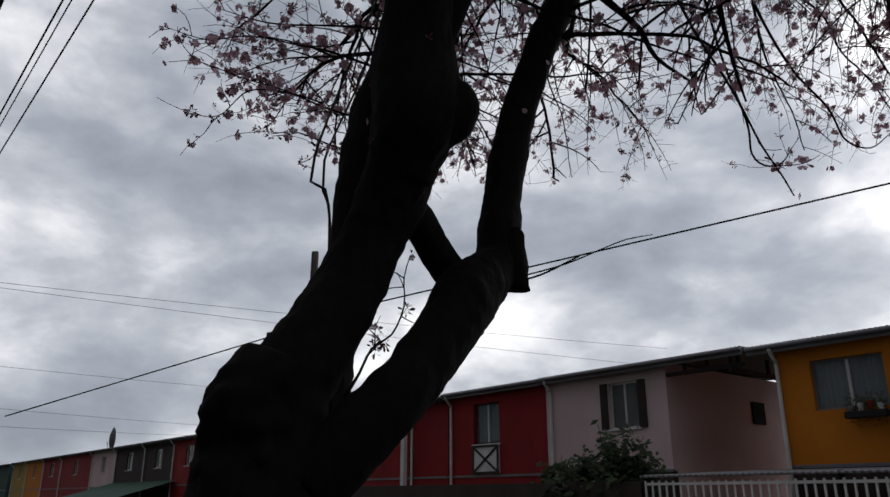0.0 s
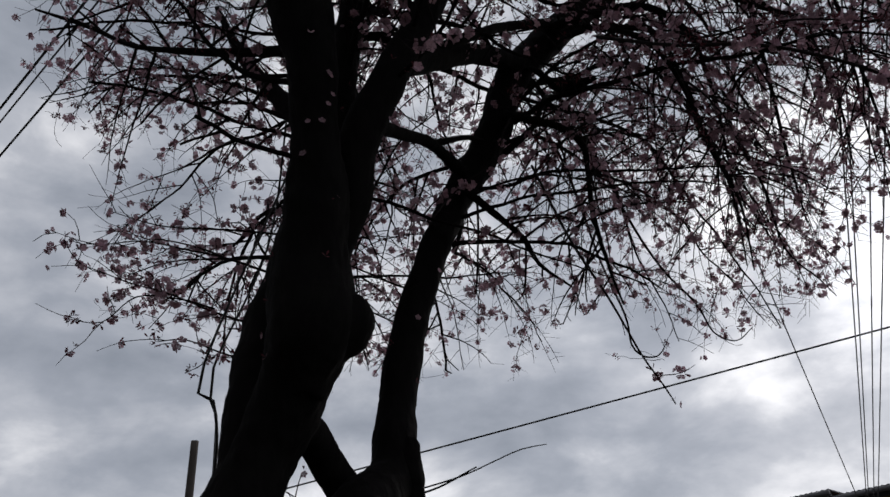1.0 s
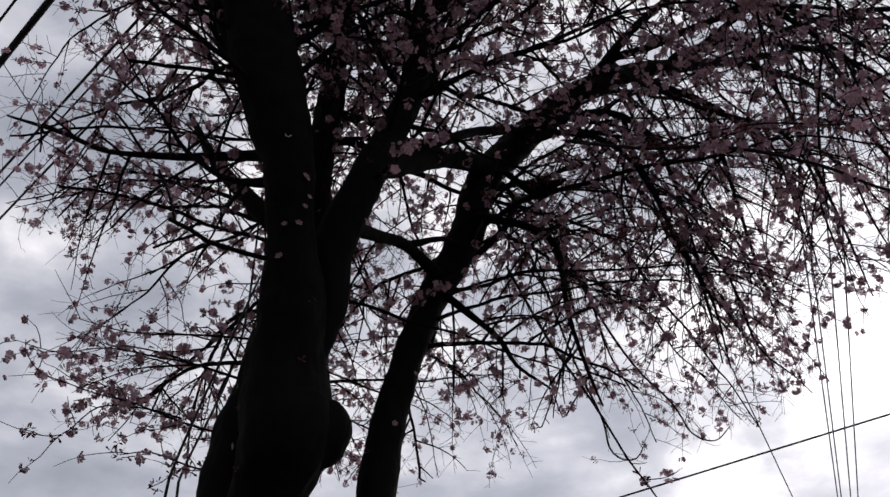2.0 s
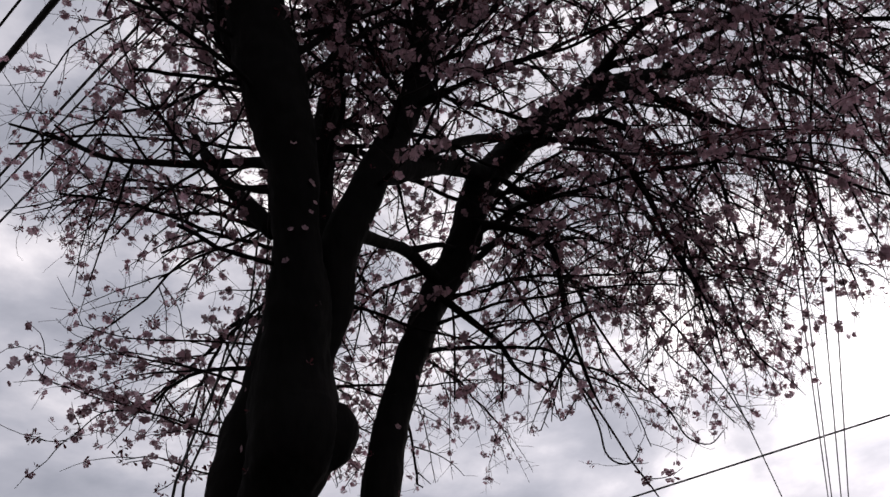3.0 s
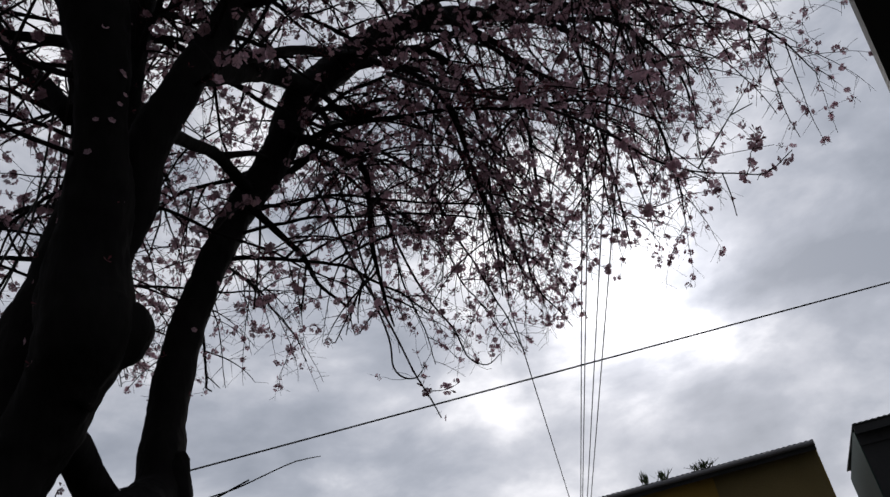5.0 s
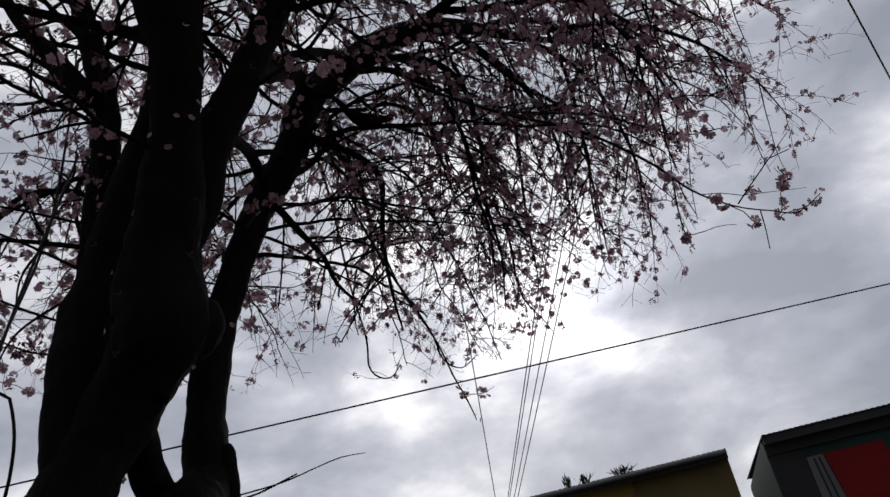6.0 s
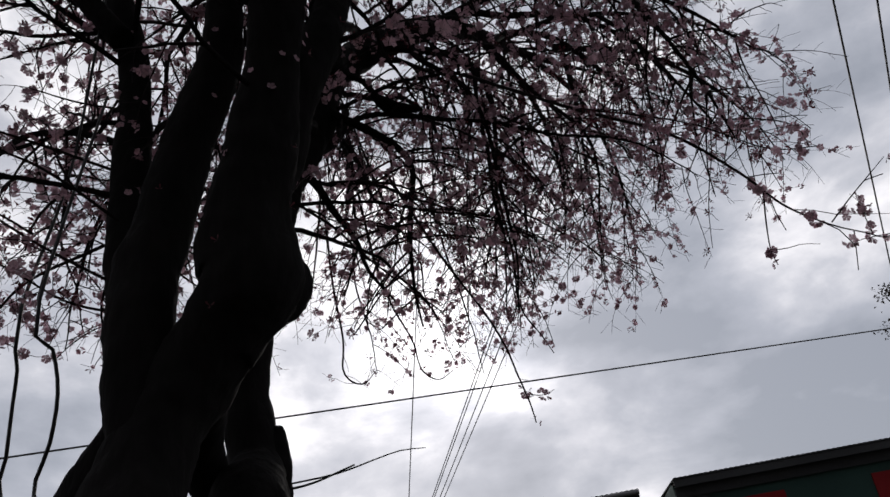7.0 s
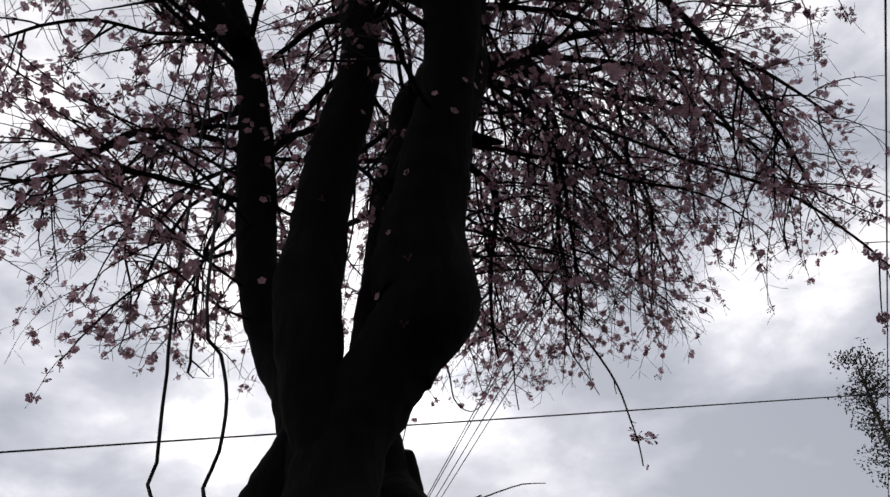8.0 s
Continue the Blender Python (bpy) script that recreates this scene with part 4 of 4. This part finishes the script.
# yellow house at the end of the row
yellow = house("ochre yellow terrace house at the end of the row", -0.72, 4.9, YELLOW, [dict(at=(2.6, 3.8, 3.4, 4.5), curtain=False, mullions=1)], eave=4.72, roof_mat=ROOFDARK)
part("brown_panel", boxm(WX - 0.03, WX - 0.004, -0.7, 1.4, 2.3, 4.66), OLIVE, yellow, "brown boarded panel")
for vy, vh, vw, count in ((2.75, 0.3, 0.12, 26), (2.35, 0.22, 0.2, 34), (1.5, 0.2, 0.3, 60)):
    weed = thing("roof_weed", "small dark weed tuft growing on the yellow house's roof", "weed", (16.72, vy, 4.82), group="roof weeds")
    wr = random.Random(int(vy * 100))
    wv, wf = [], []
    for _ in range(count):
        root = Vector((wr.gauss(0, 0.03), wr.gauss(0, vw * 0.3), 0.0))
        tip = root + Vector((wr.gauss(0, 0.06), wr.gauss(0, vw * 0.45), vh * wr.uniform(0.5, 1.1)))
        side = Vector((wr.gauss(0, 1), wr.gauss(0, 1), 0)).normalized() * 0.016
        o = len(wv)
        wv += [root - side * 0.4, root + side * 0.4, root.lerp(tip, 0.6) + side, tip, root.lerp(tip, 0.6) - side]
        wf.append((o, o + 1, o + 2, o + 3, o + 4))
    mesh_from("blades", wv, wf, GREEN, weed, smooth=False)["kind"] = "stuff"
# building with painted wall
mural = house("dark green building with a red and white painted wall", -9.5, -1.5, TEAL, [], eave=4.8, roof_mat=ROOFDARK, gutter=False)
part("corner_board", boxm(WX - 0.05, WX - 0.004, -2.2, -1.52, 2.3, 4.72), ROOFDARK, mural)
def wedge(ya, yb, ytop_a, ytop_b, z0, z1, x0, x1):
    """A flat board that narrows towards its top."""
    bm = bmesh.new()
    pts = [(ya, z0), (yb, z0), (ytop_b, z1), (ytop_a, z1)]
    f, k = [bm.verts.new((x0, y, z)) for y, z in pts], [bm.verts.new((x1, y, z)) for y, z in pts]
    bm.faces.new(f)
    bm.faces.new(k[::-1])
    for q in range(4):
        bm.faces.new((f[q], f[(q + 1) % 4], k[(q + 1) % 4], k[q]))
    bmesh.ops.recalc_face_normals(bm, faces=bm.faces)
    return bm


part("parapet", boxm(WX - 0.09, WX - 0.052, -9.5, -1.51, 4.5, 4.72), ROOFDARK, mural, "dark band under the roof edge")
pale = part("pale_panel", wedge(-2.78, -2.22, -2.55, -2.22, 2.3, 4.3, WX - 0.04, WX - 0.004), GREY, mural, "pale painted wedge")
for ya, yb in ((-2.44, -2.36), (-2.6, -2.46)):
    part("stripe", wedge(ya - 0.02, ya + 0.02, yb - 0.02, yb + 0.02, 2.3, 4.25, WX - 0.05, WX - 0.041), ROOFDARK, pale)
part("red_panel", wedge(-3.85, -2.8, -3.75, -2.57, 2.3, 4.3, WX - 0.04, WX - 0.004), RED, mural, "red painted field")
part("red_panel", wedge(-6.4, -5.5, -6.3, -5.6, 2.3, 4.3, WX - 0.04, WX - 0.004), RED, mural, "red painted field")
# recessed dark red house and the far row
rowmats = [(20.8, 23.0, RED, "narrow dark red terrace house"), (23.04, 27.6, RED, "red terrace house beside a white post"), (27.65, 32.4, GREY, "plain grey rendered terrace house"), (32.45, 37.2, OLIVE, "olive green rendered terrace house"), (37.25, 42.0, TEAL, "dark green terrace house"),
           (42.05, 47.0, RED, "shaded dark red terrace house"), (47.05, 52.2, DARKWOOD_AND_SHADE, "dark timber terrace house"), (52.25, 58.3, DARKWOOD_AND_SHADE, "dark timber terrace house with a worn front"), (58.35, 64.2, PINK, "faded pink terrace house"), (64.25, 73.6, RED, "red painted terrace house"), (73.65, 80.0, RED, "red brick-coloured terrace house"), (80.05, 87.0, ORANGE, "dull orange terrace house"), (87.05, 93.5, YELLOW, "ochre terrace house at the far end"), (96.0, 112.0, TEAL, "dark house beyond the end of the row")]
for y0, y1, m, lab in rowmats:
    mid = (y0 + y1) / 2
    house(lab, y0, y1, m, [] if y0 < 21 else [dict(at=(mid - 0.7, mid + 0.5, 3.3, 4.45), curtain=False)], eave=4.85, roof_mat=ROOFDARK, pipes=(y1 - 0.2,))
post = tagged(link_mesh("post", boxm(WX - 0.35, WX - 0.2, 22.9, 23.12, 0, 4.5, bevel=0.01), WHITE), "white painted square post before a red house", "post")


# white railing fence with a ribbed white canopy edge
def fence(x, y0, y1, top):
    f = thing("fence", "white barred metal fence on a dark base wall", "fence")
    part("base_wall", boxm(x - 0.08, x + 0.08, y0, y1, 0, 0.5), CONCRETE, f)
    for z in (0.56, top - 0.06):
        part("rail", boxm(x - 0.025, x + 0.025, y0, y1, z - 0.025, z + 0.025), WHITE, f)
    n = int((y1 - y0) / 0.16)
    mesh = None
    for i in range(n + 1):
        if mesh is None:
            b = part("bar", boxm(x - 0.014, x + 0.014, -0.018, 0.018, 0.5, top), WHITE, f)
            mesh = b.data
        else:
            b = new("bar", mesh)
            b.parent = f
        b.location = (0, y0 + (y1 - y0) * i / n, 0)
    return f


fence(13.0, 0.5, 9.7, 1.9)
tagged(link_mesh("canopy", corrugated(12.95, 16.6, 2.0, 9.8, 2.0, 2.16, pitch=0.12, amp=0.012), ZINC), "ribbed grey sheet canopy over the front yard", "canopy")
for y in (2.1, 5.9, 9.7):
    tagged(link_mesh("canopy_post", boxm(13.14, 13.22, y, y + 0.08, 0, 2.03, bevel=0.006), IRON), "thin black iron post under the canopy", "post", group="canopy posts")
tagged(link_mesh("yard_wall", boxm(13.1, 13.3, 9.9, 30.0, 0, 1.9), DARKWOOD_AND_SHADE), "dark boarded yard wall before the houses", "wall", kind="structure")


# shrub before the pink house
def shrub(x, y, top, spread, seed):
    s = thing("shrub", "dark green leafy shrub before the pink house", "shrub", (x, y, 0))
    r = random.Random(seed)
    leaves_v, leaves_f, tv, tf = [], [], [], []
    for k in range(48):
        a, e = r.uniform(0, 6.283), r.uniform(0.5, 1.4)
        ln = r.uniform(0.6, 1.0) * (top - 1.0)
        p = Vector((r.uniform(-0.1, 0.1), r.uniform(-0.1, 0.1), 0.9))
        d = Vector((math.cos(a) * math.cos(e) * spread, math.sin(a) * math.cos(e) * spread, math.sin(e)))
        line = [(p + d * (ln * t / 5) + Vector((0, 0, -0.12 * (t / 5) ** 2)), 0.016 * (1 - t / 6)) for t in range(6)]
        v, f = tube_arrays([q for q, _ in line], [q for _, q in line], 4, cap=False)
        o = len(tv)
        tv += v
        tf += [tuple(i + o for i in g) for g in f]
        for _ in range(110):
            t = r.random() ** 0.6
            c = line[0][0].lerp(line[-1][0], t) + Vector([r.gauss(0, 0.11) for _ in range(3)])
            u = Vector([r.gauss(0, 1) for _ in range(3)]).normalized()
            w = u.orthogonal().normalized()
            q = r.uniform(0.06, 0.13)
            o = len(leaves_v)
            leaves_v += [c - u * q, c + w * q * 0.45 + Vector((0, 0, 0.012)), c + u * q, c - w * q * 0.45 + Vector((0, 0, 0.012))]
            leaves_f.append((o, o + 1, o + 2, o + 3))
    tube("trunk", [(0, 0, 0, 0.06), (0.02, 0.01, 0.5, 0.045), (0, 0, 1.0, 0.04)], 10, BARK, s)
    mesh_from("branches", tv, tf, TWIG, s)["kind"] = "stuff"
    mesh_from("leaves", leaves_v, leaves_f, GREEN, s, smooth=False)["kind"] = "stuff"
    return s


shrub(13.9, 10.95, 3.35, 0.62, 4)
shrub(14.0, 11.75, 2.85, 0.8, 8)
shrub(14.3, 13.1, 2.75, 0.5, 15)

# ---- utility pole, cables ----
pole = thing("utility_pole", "weathered grey timber utility pole with cable clamps", "pole", (8.93, 16.25, 0))
tube("post", [(0, 0, -0.2, 0.12), (0, 0, 3.5, 0.105), (0, 0, 7.5, 0.09)], 14, POLE, pole, step=0.3)
part("clamp", boxm(-0.14, 0.14, -0.04, 0.04, 5.7, 5.8, bevel=0.01), IRON, pole)


def cable(nodes, label, r_sides=6, mat=CABLE, step=0.4):
    return tagged(tube("cable", nodes, r_sides, mat, None, step=step), label, "cable")


cable(sag((8.86, 16.3, 5.78), (23.0, -12.7, 9.1), 0.0, 0.02), "thick black service cable slung across the street")
cable(sag((8.86, 16.3, 5.6), (3.41, 20.87, 3.42), 0.0, 0.018), "black cable running from the pole to a house")
cable([(2.15, 3.2, 5.4, 0.007), (2.1, 3.25, 4.2, 0.007), (1.751, 3.145, 3.245, 0.007), (1.801, 3.163, 3.018, 0.007), (1.817, 3.174, 2.896, 0.007), (1.825, 3.177, 2.696, 0.007), (1.827, 3.177, 2.559, 0.007), (1.332, 2.571, 2.287, 0.007), (1.264, 2.571, 2.193, 0.007), (1.241, 2.585, 2.185, 0.007), (1.247, 2.585, 2.165, 0.007)], "thin black cable hanging from the crown beside the trunk", step=0.08)
cable([(2.1, 3.1, 4.6, 0.007), (1.596, 2.961, 3.165, 0.007), (1.634, 2.913, 2.981, 0.007), (1.655, 2.891, 2.824, 0.007), (1.671, 2.911, 2.659, 0.007), (1.675, 2.949, 2.496, 0.007), (1.332, 2.571, 2.287, 0.007), (1.264, 2.571, 2.193, 0.007), (1.241, 2.585, 2.185, 0.007), (1.247, 2.585, 2.165, 0.007)], "slack black cable looped beside the trunk", step=0.05)
cable([(2.33, 2.36, 2.55, 0.004), (2.42, 2.15, 2.58, 0.004), (2.5, 2.0, 2.63, 0.003), (2.55, 1.9, 2.66, 0.003), (2.6, 1.8, 2.665, 0.002)], "loose frayed wire end on the stem", step=0.04)
cable([(2.33, 2.36, 2.53, 0.006), (2.38, 2.24, 2.55, 0.005), (2.45, 2.08, 2.61, 0.004)], "frayed wire tied round the stem", step=0.03)
# service drops from the street line behind the camera to the yellow house
for dy in (0.05,):
    cable(sag((-3.9, -0.55 + dy, 8.62), (16.9, 4.43 + dy, 4.62), 0.0, 0.009), "thin service drop slung over to the yellow house", mat=WIRE)
for dy, dz in ((0.0, 0.0), (0.22, 0.02), (0.5, 0.06), (0.62, 0.0)):
    cable(sag((-3.9, -3.55 + dy, 8.05 + dz), (16.9, 4.25 + 0.3 * dy, 4.3 + 0.1 * dz), 0.0, 0.008), "thin service drop slung over to the yellow house", mat=WIRE)
# street lines along the pavement, over the tree's side of the road
for dx, dz, cr in ((0.0, 0.0, 0.014), (0.1, 0.06, 0.01), (-0.6, 0.0, 0.034), (-0.78, 0.1, 0.012), (0.2, -0.35, 0.012)):
    cable(sag((1.7 + dx, -30.0, 7.7 + dz), (1.1 + dx, 36.0, 7.5 + dz), 0.0, cr), "overhead street line above the pavement")
for a, b in (((2.09, 15.67, 5.37), (16.9, 11.6, 5.3)), ((2.11, 15.7, 5.28), (16.9, 11.8, 4.85)), ((2.74, 18.34, 4.22), (16.9, 23.3, 5.0)), ((2.91, 18.56, 3.37), (16.9, 29.8, 4.3)), ((2.99, 18.65, 3.01), (16.9, 32.4, 4.2))):
    cable(sag(a, b, 0.06, 0.0045), "thin distant telephone wire before the houses", mat=WIRE)
# lines that run off towards the far end of the painted building
for dy in (0.0, -0.35, -0.5):
    cable(sag((-3.9, 1.6 + dy, 6.7), (24.0, -10.1 + dy, 4.9), 0.0, 0.009), "thin black line crossing the street")
# ---- unseen walls added to block sky behind the camera; a porch roof beside it ----
near = thing("near_house_sky_block", "dark plain unseen wall added to block skylight, with a low sheet porch roof", "house", (0, 0, 0))
# unseen wall, added to keep skylight off the tree's near side
part("wall", boxm(-4.2, -4.0, -12, 14, 0, 6.0), GREY, near)
part("side_wall", boxm(-4.0, 4.5, -2.2, -2.0, 0, 2.75), GREY, near)
bm = bmesh.new()
ring = [(-4.0, -2.3), (2.6, -2.3), (2.6, -0.82), (-4.0, 0.77)]
low, high = [bm.verts.new((x, y, 2.55)) for x, y in ring], [bm.verts.new((x, y, 2.62)) for x, y in ring]
bm.faces.new(low[::-1])
bm.faces.new(high)
for k in range(4):
    bm.faces.new((low[k], low[(k + 1) % 4], high[(k + 1) % 4], high[k]))
part("porch_roof", bm, ROOFDARK, near)

# ---- small things on the houses ----
planter = thing("window_box", "dark window box with small pots below the orange house's window", "planter", (16.78, 6.85, 3.28))
part("trough", boxm(-0.12, 0.12, -0.42, 0.42, -0.12, 0.02, bevel=0.01), IRON, planter)
for k, (y, m, h) in enumerate(((-0.3, WHITE, 0.14), (-0.1, RED, 0.2), (0.1, WHITE, 0.16), (0.3, CONCRETE, 0.12))):
    pot = bmesh.new()
    bmesh.ops.create_cone(pot, cap_ends=True, segments=12, radius1=0.05, radius2=0.075, depth=h, matrix=Matrix.Translation((0, y, 0.02 + h / 2)))
    part("pot", pot, m, planter)
vr = random.Random(3)
lv, lf = [], []
for _ in range(700):
    cc = Vector((vr.gauss(0, 0.06), vr.uniform(-0.4, 0.4), vr.gauss(0.1, 0.14)))
    u = Vector([vr.gauss(0, 1) for _ in range(3)]).normalized() * 0.035
    w = u.orthogonal().normalized() * 0.015
    o = len(lv)
    lv += [cc - u, cc + w, cc + u, cc - w]
    lf.append((o, o + 1, o + 2, o + 3))
mesh_from("foliage", lv, lf, GREEN, planter, smooth=False)["kind"] = "stuff"
flue = thing("wall_flue", "black metal flue box with two cowled pipes on the orange wall", "flue", (16.86, 5.8, 3.0))
part("housing", boxm(-0.14, 0.138, -0.28, 0.28, -0.5, 0.5, bevel=0.02), IRON, flue)
for y in (-0.2, 0.12):
    tube("pipe", [(0, y, 0.5, 0.035), (0, y, 0.66, 0.035), (0, y + 0.06, 0.78, 0.035), (0, y + 0.2, 0.8, 0.035)], 10, IRON, flue, step=0.04)
cowl = bmesh.new()
bmesh.ops.create_cone(cowl, cap_ends=True, segments=16, radius1=0.2, radius2=0.03, depth=0.14, matrix=Matrix.Translation((0, 0.25, 0.86)))
part("cowl", cowl, IRON, flue)
dish = thing("satellite_dish", "grey satellite dish on a bracket above the far roofs", "dish", (17.2, 61.0, 5.0))
dm = bmesh.new()
rings = []
for i in range(6):
    q = i / 5
    rings.append([dm.verts.new((-0.06 - 0.2 * q * q * -1, 0.75 * q * math.cos(a), 0.7 + 0.85 * q * math.sin(a))) for a in [2 * math.pi * k / 20 for k in range(20)]] if i else [dm.verts.new((-0.06, 0, 0.7))])
for k in range(20):
    dm.faces.new((rings[0][0], rings[1][k], rings[1][(k + 1) % 20]))
    for i in range(1, 5):
        dm.faces.new((rings[i][k], rings[i + 1][k], rings[i + 1][(k + 1) % 20], rings[i][(k + 1) % 20]))
bmesh.ops.solidify(dm, geom=dm.faces[:], thickness=0.03)
part("reflector", dm, ZINC, dish)
tube("bracket", [(0.1, 0, -0.1, 0.04), (0.08, 0, 0.4, 0.04), (0, 0, 0.7, 0.04)], 8, IRON, dish)
tube("feed_arm", [(-0.05, 0, 0.0, 0.02), (-0.3, -0.5, 0.1, 0.02), (-0.5, -1.0, 0.4, 0.03)], 6, IRON, dish)
tagged(link_mesh("canopy", corrugated(13.5, 16.9, 46.0, 58.0, 1.5, 2.5, pitch=0.3, amp=0.02), GREENROOF), "green sheet canopy before the far houses", "canopy")
for y in (46.2, 51.0, 57.8):
    tagged(link_mesh("canopy_post", boxm(13.6, 13.7, y, y + 0.1, 0, 1.47, bevel=0.006), IRON), "thin black iron post under the canopy", "post", group="canopy posts")


def far_tree(x, y, top, seed):
    """A tree with a thin ragged crown, seen far off."""
    t = thing("street_tree", "distant bare-twigged grey tree behind the painted building", "tree", (x, y, 0))
    r = random.Random(seed)
    tube("trunk", [(0, 0, 0, 0.3), (0.1, 0, 3, 0.22), (0, 0.1, 6, 0.16), (0.1, 0, top - 3, 0.05)], 10, POLE, t, rough=0.1, step=0.4)
    lv, lf, tv, tf = [], [], [], []
    for k in range(80):
        a, z = r.uniform(0, 6.283), r.uniform(0.45, 0.95) * top
        ln = r.uniform(1.3, 2.9) * (1.2 - z / top * 0.7)
        d = Vector((math.cos(a), math.sin(a), r.uniform(0.15, 0.9))).normalized()
        line = [(Vector((0, 0, z - 1.5)) + d * ln * q / 6 + Vector([r.gauss(0, 0.06) for _ in range(3)]), 0.04 * (1.1 - q / 6)) for q in range(7)]
        v, f = tube_arrays([q for q, _ in line], [q for _, q in line], 4, cap=False)
        o = len(tv)
        tv += v
        tf += [tuple(i + o for i in g) for g in f]
        for _ in range(34):
            c0 = line[r.randint(2, 6)][0] + Vector([r.gauss(0, 0.22) for _ in range(3)])
            u = Vector([r.gauss(0, 1) for _ in range(3)]).normalized() * r.uniform(0.06, 0.13)
            w = u.orthogonal().normalized() * 0.05
            o = len(lv)
            lv += [c0 - u, c0 + w, c0 + u, c0 - w]
            lf.append((o, o + 1, o + 2, o + 3))
    mesh_from("branch_mass", tv, tf, POLE, t)["kind"] = "stuff"
    mesh_from("bud_mass", lv, lf, POLE, t, smooth=False)["kind"] = "stuff"


far_tree(40.6, -20.4, 19.4, 21)
